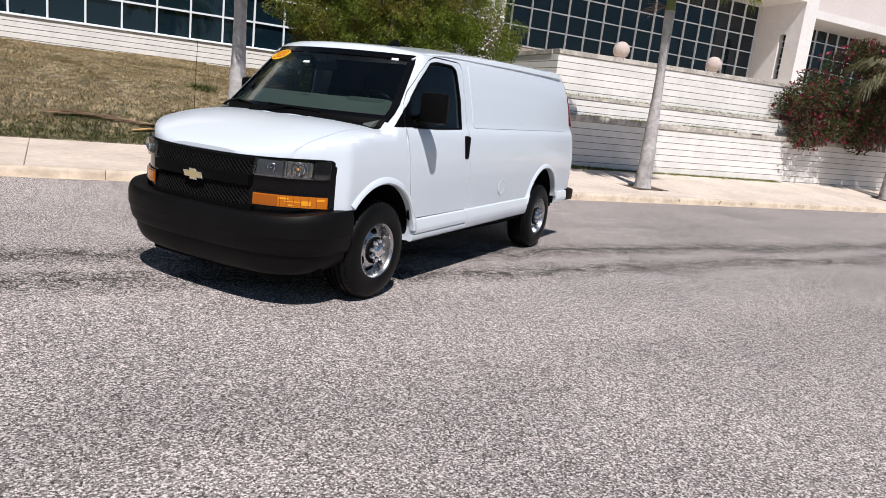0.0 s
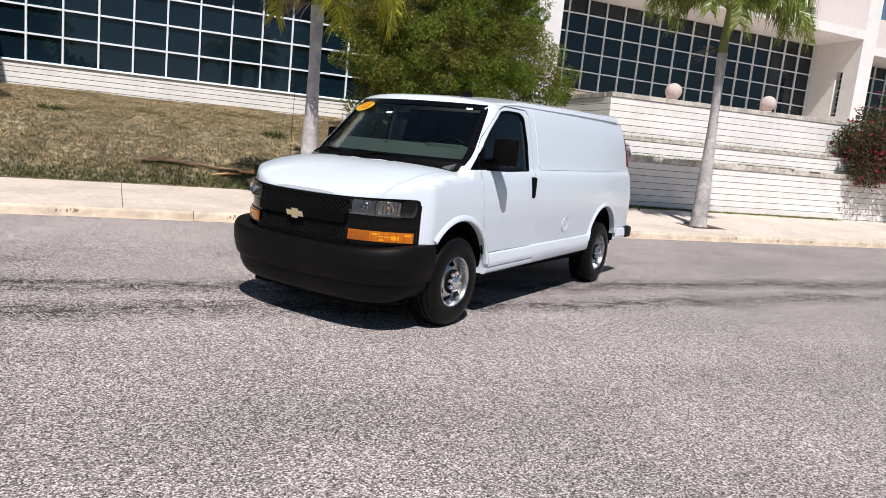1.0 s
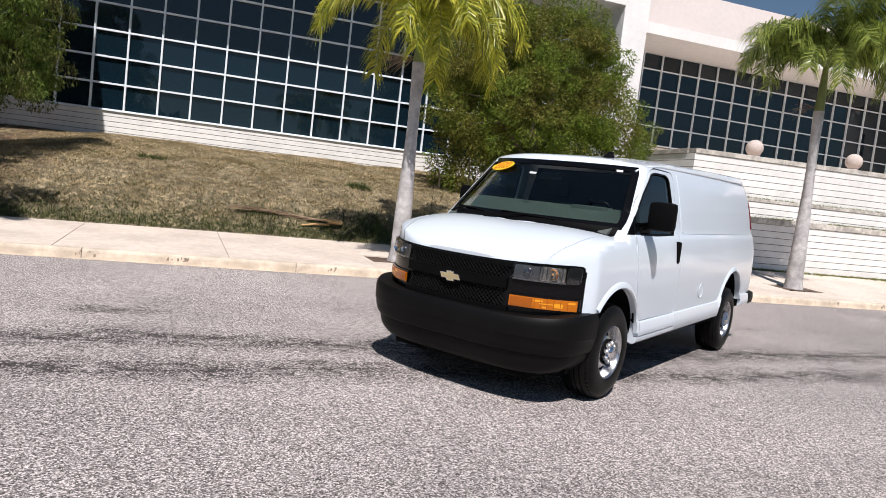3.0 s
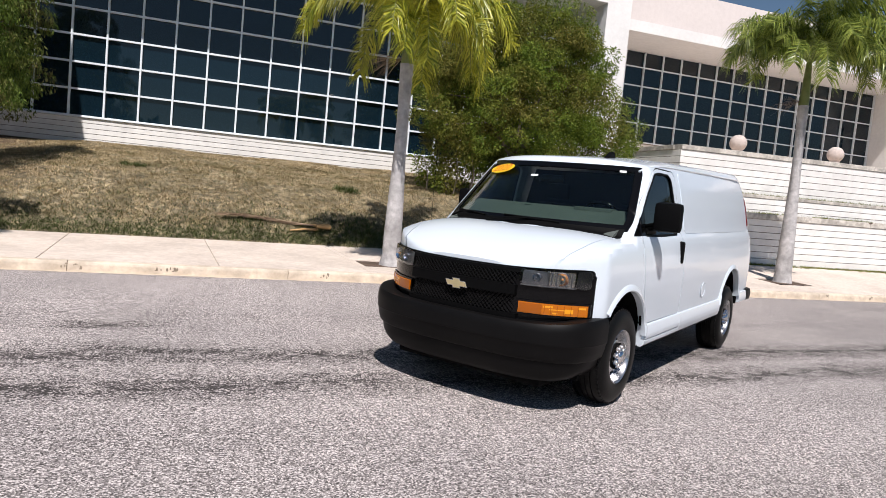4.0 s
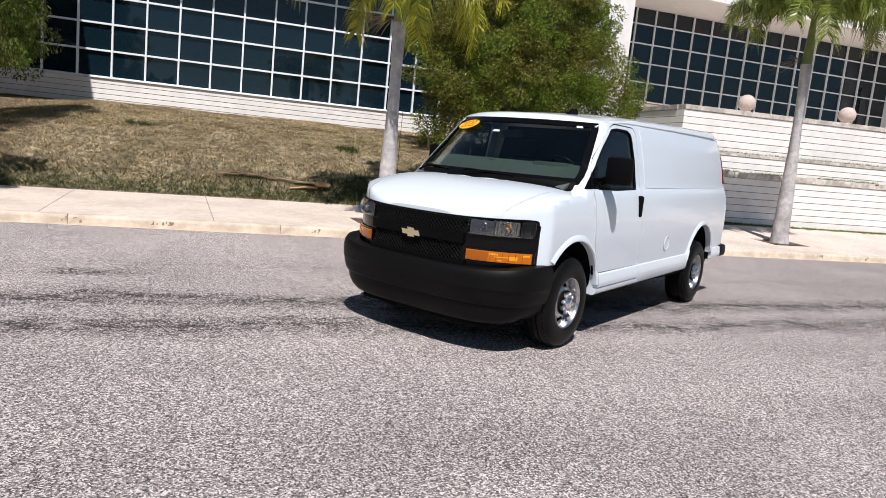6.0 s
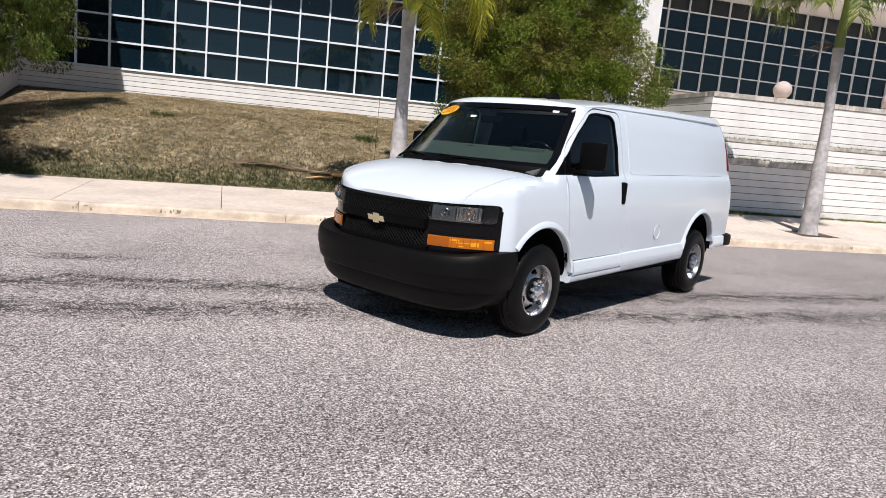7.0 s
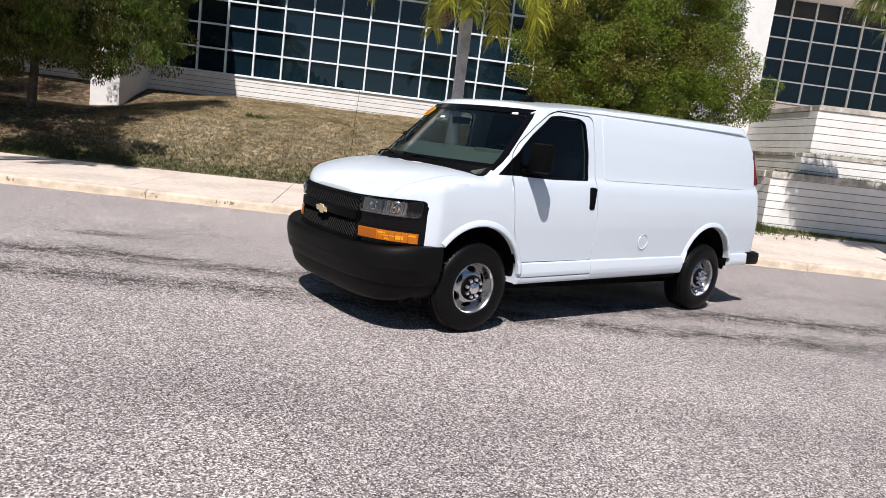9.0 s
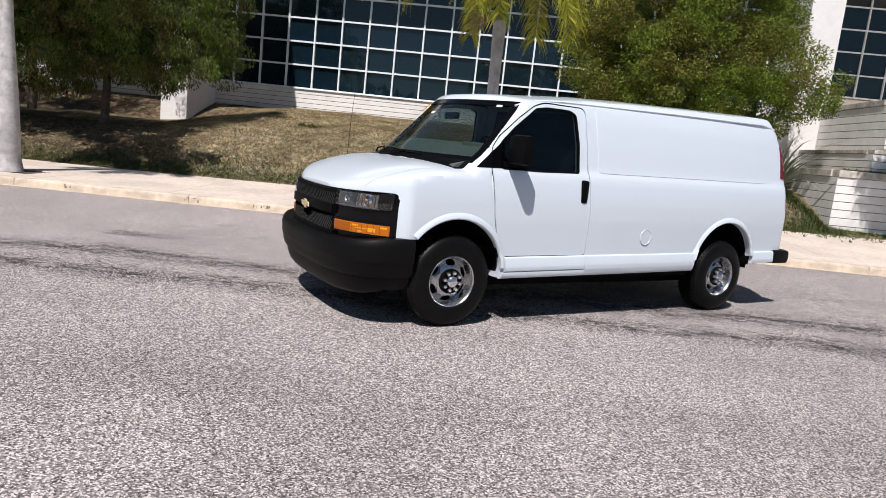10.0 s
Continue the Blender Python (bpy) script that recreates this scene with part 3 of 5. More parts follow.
# unseen deeper slab, added only to shade the window wall's left end
part("eave", cube(-9.7, -0.70, -4.9, -2.105, EAVE, EAVE + 0.4), M_WHITE, building)
part("parapet", cube(-9.7, 16.555, -2.08, -1.7, EAVE + 0.402, PARAPET), M_PINK, building)
part("eave", cube(17.505, 35.095, 0.30, 3.24, EAVE, EAVE + 0.42), M_WHITE, building)
part("parapet", cube(17.505, 35.095, 0.33, 0.7, EAVE + 0.422, PARAPET), M_PINK, building)
part("eave", cube(35.965, 52, 2.5, 4.89, EAVE, EAVE + 0.42), M_WHITE, building)
part("parapet", cube(35.965, 52, 2.53, 2.9, EAVE + 0.422, PARAPET), M_PINK, building)
part("roof", cube(-9.7, 52, 2.95, 26, PARAPET - 0.4, PARAPET - 0.2), M_COPING, building)
# boarded plinth below the long window wall
plinth = part("plinth", cube(-9.65, 16.5, 0.07, 0.3, 1.6, 2.84), M_GROOVE, building)
for r in range(6):
    z = 1.92 + r * 0.155
    part("board", cube(-9.65, 16.5, 0.0, 0.068, z + 0.008, z + 0.147, 0.004), M_BOARD, plinth)
part("sill", cube(-9.65, 16.5, -0.05, 0.15, 2.852, 2.888, 0.006), M_FRAME, plinth)


# ---- the van ----
van = new("cargo_van")
van.matrix_world = pose(0, 0.05, 0)
tagged(van, "white full-size cargo van with black bumper and grille, parked", "van")
M_PAINT = mat("white_paint", (0.685, 0.75, 0.812), 0.24, 0, 0.5)
bsdf(M_PAINT).inputs["Coat Weight"].default_value = 0.6
bsdf(M_PAINT).inputs["Coat Roughness"].default_value = 0.04
M_BLACK = grained("black_plastic", (0.0022, 0.0022, 0.0024), (0.0045, 0.0045, 0.0047), 160, 0.55, 0.05, 3, 0.85, spec=0.065, bdist=0.001)
M_BUMPER = grained("bumper_plastic", (0.0035, 0.0033, 0.0034), (0.0065, 0.006, 0.0061), 220, 0.5, 0.06, 3, 0.8, spec=0.12, bdist=0.001)
M_GLOSSBLACK = mat("gloss_black", (0.003, 0.003, 0.0035), 0.18, 0, 0.2)
M_RUBBER = grained("tyre_rubber", (0.0035, 0.0035, 0.0035), (0.007, 0.007, 0.007), 60, 0.42, 0.1, 4, 0.8, spec=0.12, bdist=0.001)
M_STEEL = grained("silver_wheel", (0.52, 0.52, 0.53), (0.60, 0.60, 0.61), 30, 0.27, 0.02, 4, 0.85, metal=0.95, bdist=0.001)
M_CHROME = mat("chrome", (0.75, 0.75, 0.76), 0.08, 1.0)
M_LAMP = mat("lamp_reflector", (0.55, 0.52, 0.48), 0.25, 0.9)
M_DARKCHROME = mat("smoked_chrome", (0.22, 0.225, 0.24), 0.3, 0.85)
M_AMBER = mat("amber_lens", (0.50, 0.135, 0.001), 0.12)
M_AMBER_DEEP = mat("amber_lens_deep", (0.34, 0.085, 0.001), 0.12)
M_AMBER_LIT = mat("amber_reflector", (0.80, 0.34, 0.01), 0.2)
M_BULB = mat("lamp_bulb", (0.7, 0.32, 0.12), 0.15)
M_SMOKE = mat("smoked_lens", (0.018, 0.019, 0.021), 0.15)
M_GOLD = mat("gold_badge", (0.78, 0.66, 0.38), 0.3, 0.85)
M_RED = mat("red_lens", (0.13, 0.006, 0.01), 0.15)
M_UNDER = grained("underbody", (0.003, 0.003, 0.003), (0.006, 0.006, 0.006), 12, 0.9, 0.2, spec=0.1)
M_TRIM = grained("grey_trim", (0.085, 0.10, 0.092), (0.11, 0.125, 0.115), 40, 0.8, 0.05)
M_SEAT = grained("seat_cloth", (0.05, 0.05, 0.055), (0.075, 0.075, 0.08), 60, 0.9, 0.1)
M_LABEL = mat("label_white", (0.8, 0.8, 0.8), 0.5)
M_STICKER = mat("sticker_yellow", (0.9, 0.56, 0.02), 0.5)
M_STICKER_INK = mat("sticker_red", (0.55, 0.09, 0.01), 0.5)


def glass_material(name, tint):
    m = mat(name, tint, 0.02)
    t = nd(m, "ShaderNodeBsdfTransparent")
    t.inputs["Color"].default_value = (*tint, 1)
    gl = nd(m, "ShaderNodeBsdfGlossy", Roughness=0.01)
    lw = nd(m, "ShaderNodeLayerWeight", Blend=0.5)
    pw = nd(m, "ShaderNodeMath")
    pw.operation = "POWER"
    pw.inputs[1].default_value = 4.5
    wire(m, lw, "Facing", pw, 0)
    fr = nd(m, "ShaderNodeMapRange", To_Min=0.035, To_Max=0.9)
    wire(m, pw, 0, fr, "Value")
    mx = nd(m, "ShaderNodeMixShader")
    wire(m, fr, "Result", mx, 0)
    wire(m, t, "BSDF", mx, 1)
    wire(m, gl, "BSDF", mx, 2)
    wire(m, mx, "Shader", m.node_tree.nodes["Material Output"], "Surface")
    return m


M_WINDSCREEN = glass_material("windscreen_glass", (0.80, 0.86, 0.83))
M_SIDEGLASS = glass_material("side_glass", (0.45, 0.49, 0.50))
M_LENS = glass_material("clear_lens", (0.9, 0.9, 0.9))

RAKE = 0.02
SIDE = [(0.37, 0.92), (0.41, 0.945), (0.48, 0.962), (0.575, 0.972), (0.60, 0.973), (0.64, 0.975), (0.9, 0.985), (1.05, 0.982), (1.15, 0.972), (1.25, 0.957),
        (1.315, 0.938), (1.345, 0.917), (1.40, 0.905), (1.6, 0.868), (1.8, 0.822), (1.9, 0.79), (1.97, 0.762), (2.03, 0.735), (2.1, 0.70), (2.3, 0.6)]


def smin(vals, k):
    a = np.stack(vals)
    lo = a.min(axis=0)
    return lo - k * np.log(np.exp(-(a - lo) / k).sum(axis=0))


def front_x(y, z):
    return -0.885 + 0.44 * (np.abs(y) / 0.99) ** 3.2 + 0.10 * np.maximum(0, z - 0.98)


def windscreen_x(y, z):
    return -0.12 + (0.27 + 0.16 * np.maximum(0, z - 1.36)) * (np.abs(y) / 0.88) ** 2.2 + (z - 1.36) * 0.97


def van_inside(x, y, z):
    """Positive inside the van's painted body."""
    w = np.interp(z, [p[0] for p in SIDE], [p[1] for p in SIDE])
    side = w - np.abs(y) - 0.02 * np.maximum(0, x - 3.2) ** 2 * 0.6
    rear_x = np.interp(z, [0.4, 0.6, 1.0, 1.5, 1.9, 2.2], [4.56, 4.60, 4.58, 4.50, 4.36, 4.15])
    rear = rear_x - 0.10 * (np.abs(y) / 0.9) ** 4 - x
    bottom = z - 0.395
    hood = 1.345 - 0.27 * np.clip(-x / 0.90, 0, 2) ** 2.1 - 0.055 * (np.abs(y) / 0.9) ** 4 + 0.02 * np.maximum(0, x) - z
    low = smin([side, hood, bottom, (x - front_x(y, z)) * 0.9, rear], 0.012)
    drop = np.interp(x, [0.30, 0.45, 0.60, 0.80, 1.0, 1.2, 1.5, 2.0, 3.0, 4.0], [0.175, 0.150, 0.132, 0.116, 0.101, 0.086, 0.064, 0.044, 0.020, 0.0])
    roof = 2.105 - 0.055 * np.abs(y / 0.75) ** 2.6 - drop - z
    scr = (x - windscreen_x(y, z)) * 0.72
    green = smin([side, roof, scr, rear, z - 1.0], 0.012)
    return np.maximum(low, green)


@functools.lru_cache(maxsize=None)
def shell_points(offset):
    """Points of the body's skin, drawn in by offset: rings along x, each found along rays from an inner axis."""
    xs = np.concatenate([np.linspace(-0.86, 0.1, 44), np.linspace(0.12, 0.9, 44), np.linspace(0.93, 1.62, 24), np.linspace(1.67, 4.0, 36), np.linspace(4.05, 4.5, 16)])
    ang = np.linspace(0, 2 * np.pi, 196, endpoint=False)
    X, A = np.meshgrid(xs, ang, indexing="ij")
    lo, hi = np.zeros_like(X), np.full_like(X, 2.2)
    cz = np.where(X < 0.3, 0.86, 1.0)
    for _ in range(40):
        mid = (lo + hi) / 2
        ins = van_inside(X, mid * np.sin(A), cz + mid * np.cos(A)) > offset
        lo, hi = np.where(ins, mid, lo), np.where(ins, hi, mid)
    P = np.stack([X, lo * np.sin(A), cz + lo * np.cos(A) + RAKE * X], -1)
    return P


def van_shell_sheet(offset):
    P = shell_points(offset)
    return grid(P.shape[0], P.shape[1], lambda i, j: Vector(P[i, j]), closed_v=True, cap=True)


def skin(o1, o2):
    """The layer of the body between two depths: an outer and an inner sleeve, joined by a rim at each end."""
    P, Q = shell_points(o1), shell_points(o2)
    nx, na = P.shape[:2]
    idx = np.arange(nx * na).reshape(nx, na)
    nxt = np.roll(idx, -1, 1)
    q = np.stack([idx[:-1], idx[1:], nxt[1:], nxt[:-1]], -1).reshape(-1, 4)
    k = nx * na
    rims = [np.stack([idx[0], nxt[0], nxt[0] + k, idx[0] + k], -1), np.stack([idx[-1] + k, nxt[-1] + k, nxt[-1], idx[-1]], -1)]
    me = bpy.data.meshes.new("work")
    me.from_pydata(np.concatenate([P.reshape(-1, 3), Q.reshape(-1, 3)]).tolist(), [], np.concatenate([q, q[:, ::-1] + k] + rims).tolist())
    return me


def grown(poly, d):
    """Offsets an outline outwards from its middle by about d."""
    c = sum((Vector(p) for p in poly), Vector((0, 0))) / len(poly)
    return [tuple(Vector(p) + (Vector(p) - c).normalized() * d) for p in poly]


DOOR = [(0.295, 1.335), (0.345, 0.93), (0.44, 0.60), (1.41, 0.615), (1.40, 1.0), (1.365, 1.38), (1.345, 1.90), (1.31, 1.938), (0.88, 1.935), (0.76, 1.895), (0.60, 1.785), (0.40, 1.61), (0.31, 1.50)]
WINDOW = [(0.40, 1.342), (0.80, 1.349), (1.252, 1.362), (1.252, 1.60), (1.222, 1.865), (1.15, 1.895), (0.90, 1.888), (0.78, 1.868), (0.55, 1.695), (0.40, 1.558)]
ARCH_Z = 0.437
arch = []
for ax, r in ((0.0, 0.475), (3.429, 0.47)):
    arch.append(moved(lathe([(0.0, -1.2), (r, -1.2), (r, -0.66), (0.0, -0.66)], 40), pose(ax, 0, ARCH_Z + RAKE * ax)))
    arch.append(moved(lathe([(0.0, 0.66), (r, 0.66), (r, 1.2), (0.0, 1.2)], 40), pose(ax, 0, ARCH_Z + RAKE * ax)))


def screen_cutter(d=0.0):
    """A slab along the windscreen's curve, inside its frame; d: how far its edge is drawn in."""
    rows = []
    for z in np.linspace(1.357 + d * (0.35 if d < 0 else 0.95), 1.905 - d * 0.8, 9):
        wy = np.interp(z, [1.357, 1.45, 1.85, 1.905], [0.862, 0.868, 0.762, 0.735]) - d
        rows.append([(windscreen_x(np.array(y), np.array(z)), y, z) for y in np.linspace(-wy, wy, 17)])
    rows = np.array(rows)
    bm = bmesh.new()
    sheets = []
    for dx in (-0.25, 0.25):
        sheets.append([[bm.verts.new((p[0] + dx, p[1], p[2] - dx * 0.5 + RAKE * p[0])) for p in row] for row in rows])
    nr, nc = rows.shape[:2]
    for s in sheets:
        for i in range(nr - 1):
            for j in range(nc - 1):
                bm.faces.new((s[i][j], s[i + 1][j], s[i + 1][j + 1], s[i][j + 1]))
    rim = [(i, 0) for i in range(nr)] + [(nr - 1, j) for j in range(1, nc)] + [(i, nc - 1) for i in range(nr - 2, -1, -1)] + [(0, j) for j in range(nc - 2, 0, -1)]
    for a, b in zip(rim, rim[1:] + rim[:1]):
        bm.faces.new((sheets[0][a[0]][a[1]], sheets[0][b[0]][b[1]], sheets[1][b[0]][b[1]], sheets[1][a[0]][a[1]]))
    bmesh.ops.recalc_face_normals(bm, faces=bm.faces)
    return bm


def door_cut(d, side):
    a, b = (-1.3, -0.55) if side < 0 else (0.55, 1.3)
    return prism(rounded(grown(DOOR, d), 0.035), "y", a, b)


def window_cut(side, d=0.0):
    a, b = (-1.3, -0.45) if side < 0 else (0.45, 1.3)
    return prism(rounded(grown(WINDOW, d), 0.03), "y", a, b)


HOOD = [(-0.83, -0.60), (-0.69, -0.73), (-0.50, -0.775), (-0.02, -0.83), (-0.10, -0.62), (-0.16, 0.0), (-0.10, 0.62), (-0.02, 0.83), (-0.50, 0.775), (-0.69, 0.73), (-0.83, 0.60), (-1.2, 0.5), (-1.2, -0.5)]
hood_cut = lambda d: prism(grown(HOOD, d), "z", 1.045, 1.6)
shell = skin(0.0, 0.045)
front_low = cube(-2, -0.30, -1.3, 1.3, 0.0, 0.735)
body = carve(shell.copy(), [("DIFFERENCE", b.copy()) for b in arch] + [("DIFFERENCE", front_low), ("DIFFERENCE", cube(3.6, 5.2, -1.3, 1.3, 0.0, 0.555)), ("DIFFERENCE", screen_cutter()), ("DIFFERENCE", door_cut(0.007, -1)), ("DIFFERENCE", door_cut(0.007, 1)), ("DIFFERENCE", hood_cut(0.005))])
obj_me("body", body, M_PAINT, van, "glossy white painted body panels", 32)
for s in (-1, 1):
    dm = carve(shell.copy(), [("INTERSECT", door_cut(-0.006, s)), ("DIFFERENCE", window_cut(s)), ("DIFFERENCE", arch[0 if s < 0 else 1].copy())])
    door = obj_me("front_door", dm, M_PAINT, van, "white front door with a tinted window", 32)
    gm = carve(skin(0.012, 0.018), [("INTERSECT", window_cut(s, 0.01))])
    obj_me("window", gm, M_SIDEGLASS, door, "tinted side glass", 32)
    fm = carve(skin(-0.003, 0.02), [("INTERSECT", window_cut(s, 0.013)), ("DIFFERENCE", window_cut(s, -0.006))])
    obj_me("window_seal", fm, M_BLACK, door, "black rubber seal", 32)
    sm = carve(skin(0.012, 0.03), [("INTERSECT", door_cut(0.02, s)), ("DIFFERENCE", door_cut(-0.02, s))])
    obj_me("door_seal", sm, M_BLACK, door, "black rubber seal", 32)
    tri_cut = prism([(0.15, 1.334), (0.41, 1.342), (0.41, 1.566)], "y", -1.3 if s < 0 else 0.45, -0.45 if s < 0 else 1.3)
    qm = carve(skin(-0.003, 0.01), [("INTERSECT", tri_cut)])
    obj_me("corner_panel", qm, M_GLOSSBLACK, van, "black triangular panel ahead of the side window", 32)
hm = carve(shell.copy(), [("INTERSECT", hood_cut(-0.005))])
obj_me("hood", hm, M_PAINT, van, "white hood with rounded front edge", 32)
gm = carve(skin(0.010, 0.030), [("INTERSECT", screen_cutter(-0.01))])
windscreen = obj_me("windscreen", gm, M_WINDSCREEN, van, "clear windscreen, reflective", 32)
gm = carve(skin(0.002, 0.020), [("INTERSECT", screen_cutter(-0.004)), ("DIFFERENCE", screen_cutter(0.055))])
obj_me("screen_surround", gm, M_GLOSSBLACK, windscreen, "black glazing border", 32)


# black scuttle panel below the windscreen
def scuttle():
    ys = np.linspace(-0.84, 0.84, 25)
    lo = [(float(np.interp(abs(y), [0, 0.62, 0.84], [-0.15, -0.09, -0.01])), y) for y in ys]
    hi = [(float(windscreen_x(np.array(y), np.array(1.37))) + 0.01, y) for y in ys[::-1]]
    return prism(lo + hi, "z", 1.2, 1.38)


sm = carve(skin(-0.003, 0.012), [("INTERSECT", scuttle())])
obj_me("scuttle_panel", sm, M_BLACK, van, "black plastic scuttle panel", 32)
# raised upper side panels
for s in (-1, 1):
    pp = rounded([(1.50, 1.375), (4.10, 1.43), (4.00, 1.95), (1.47, 1.94)], 0.05)
    pm = carve(skin(-0.004, 0.01), [("INTERSECT", prism(pp, "y", -1.2 if s < 0 else 0.5, -0.5 if s < 0 else 1.2))])
    obj_me("side_panel", pm, M_PAINT, van, "", 32)


def fpt(y, z, off):
    x = float(front_x(np.array(y), np.array(z))) - off
    return Vector((x, y, z + RAKE * x))


def front_sheet(y0, y1, zlo, zhi, off, thick, ny=24, nz=5):
    """A curved slab that follows the nose; zlo and zhi are heights, or functions of y."""
    f0 = zlo if callable(zlo) else (lambda y: zlo)
    f1 = zhi if callable(zhi) else (lambda y: zhi)
    bm = bmesh.new()
    sh = []
    for o in (off, off - thick):
        sh.append([[bm.verts.new(fpt(y, f0(y) + (f1(y) - f0(y)) * k / (nz - 1), o)) for k in range(nz)] for y in np.linspace(y0, y1, ny)])
    for s in sh:
        for i in range(ny - 1):
            for k in range(nz - 1):
                bm.faces.new((s[i][k], s[i + 1][k], s[i + 1][k + 1], s[i][k + 1]))
    rim = [(i, 0) for i in range(ny)] + [(ny - 1, k) for k in range(1, nz)] + [(i, nz - 1) for i in range(ny - 2, -1, -1)] + [(0, k) for k in range(nz - 2, 0, -1)]
    for a, b in zip(rim, rim[1:] + rim[:1]):
        bm.faces.new((sh[0][a[0]][a[1]], sh[0][b[0]][b[1]], sh[1][b[0]][b[1]], sh[1][a[0]][a[1]]))
    bmesh.ops.recalc_face_normals(bm, faces=bm.faces)
    return bm


def nose_top(y):
    return 1.062 + 0.022 * (abs(y) / 0.9) ** 2


fascia = part("front_fascia", front_sheet(-0.925, 0.925, 0.70, lambda y: nose_top(y) + 0.006 - 0.05 * max(0.0, (abs(y) - 0.865) / 0.06) ** 2.4, 0.012, 0.08, 60), M_GLOSSBLACK, van, "gloss black front panel", 32)
grille = part("grille", front_sheet(-0.47, 0.47, 0.872, 0.945, 0.05, 0.045, 24, 5), M_BLACK, van, "black grille bar between two meshes", 32)
part("grille_frame", front_sheet(-0.49, 0.49, 0.695, 0.735, 0.045, 0.04, 24, 3), M_BLACK, grille)
part("grille_frame", front_sheet(-0.49, 0.49, 1.035, lambda y: nose_top(y) - 0.004, 0.03, 0.03, 24, 3), M_BLACK, grille)


def lattice(y0, y1, z0, z1, off):
    """A diamond mesh of thin bars following the nose."""
    out = bmesh.new()
    pitch, w = 0.034, 0.0038
    n = int((y1 - y0 + (z1 - z0)) / pitch) + 2
    for sgn in (1, -1):
        for k in range(n):
            c = y0 + k * pitch - ((z1 - z0) if sgn > 0 else 0)
            pts = []
            for q in range(7):
                t = q / 6
                y = c + (t * (z1 - z0) if sgn > 0 else (1 - t) * (z1 - z0)) * 1.0
                if y0 <= y <= y1:
                    pts.append(fpt(y, z0 + t * (z1 - z0), off + (0.003 if sgn > 0 else 0)))
            if len(pts) < 2:
                continue
            prev = None
            for p in pts:
                ring = [out.verts.new(p + Vector(d)) for d in ((0, -w, 0), (0.006, 0, 0), (0, w, 0), (-0.006, 0, 0))]
                if prev:
                    for i in range(4):
                        out.faces.new((prev[i], prev[(i + 1) % 4], ring[(i + 1) % 4], ring[i]))
                prev = ring
    bmesh.ops.recalc_face_normals(out, faces=out.faces)
    return out


M_MESH = mat("grille_mesh_plastic", (0.005, 0.005, 0.0055), 0.45, 0, 0.07)
part("grille_mesh", lattice(-0.47, 0.47, 0.945, 1.035, 0.024), M_MESH, grille, "fine black mesh")
part("grille_mesh", lattice(-0.47, 0.47, 0.735, 0.872, 0.024), M_MESH, grille, "fine black mesh")
def badge_outline(k):
    return rounded([(-0.100 + k, -0.022 + k), (-0.082 + k, 0.022 - k), (-0.036 + k, 0.022 - k), (-0.030 + k, 0.038 - k), (0.040 - k, 0.038 - k), (0.034 - k, 0.022 - k), (0.100 - k, 0.022 - k), (0.082 - k, -0.022 + k), (0.034 - k, -0.022 + k), (0.028 - k, -0.038 + k), (-0.042 + k, -0.038 + k), (-0.036 + k, -0.022 + k)], 0.004, 2)


badge = part("badge", moved(prism(badge_outline(0.0), "x", 0, 0.012), pose(-0.952, 0.0, 0.888 - 0.018)), M_CHROME, grille, "cross-shaped badge with a bright rim")
part("badge_face", moved(prism(badge_outline(0.005), "x", -0.002, 0.004), pose(-0.952, 0.0, 0.888 - 0.018)), M_GOLD, badge, "gold face")


def front_round(y0, y1, z0, z1, r, off, thick, s, n=7):
    """A slab on the nose with rounded corners, on side s; z1 may be a function of y."""
    top = z1 if callable(z1) else (lambda y: z1)
    e = [r * (1 - math.cos(math.pi / 2 * k / n)) for k in range(n)]
    ys = [y0 + q for q in e] + list(np.linspace(y0 + r, y1 - r, 8)) + [y1 - q for q in e[::-1]]
    def inset(y):
        d = max(0.0, r - min(y - y0, y1 - y))
        return r - math.sqrt(max(0.0, r * r - d * d))
    bm = bmesh.new()
    sh = []
    for o in (off, off - thick):
        sh.append([[bm.verts.new(fpt(s * y, z0 + inset(y) * 0.999 + (top(y) - z0 - 1.998 * inset(y)) * k / 4, o)) for k in range(5)] for y in ys])
    m = len(ys)
    for g in sh:
        for i in range(m - 1):
            for k in range(4):
                bm.faces.new((g[i][k], g[i + 1][k], g[i + 1][k + 1], g[i][k + 1]))
    rim = [(i, 0) for i in range(m)] + [(m - 1, k) for k in range(1, 5)] + [(i, 4) for i in range(m - 2, -1, -1)] + [(0, k) for k in range(3, 0, -1)]
    for p, q in zip(rim, rim[1:] + rim[:1]):
        bm.faces.new((sh[0][p[0]][p[1]], sh[0][q[0]][q[1]], sh[1][q[0]][q[1]], sh[1][p[0]][p[1]]))
    bmesh.ops.recalc_face_normals(bm, faces=bm.faces)
    return bm


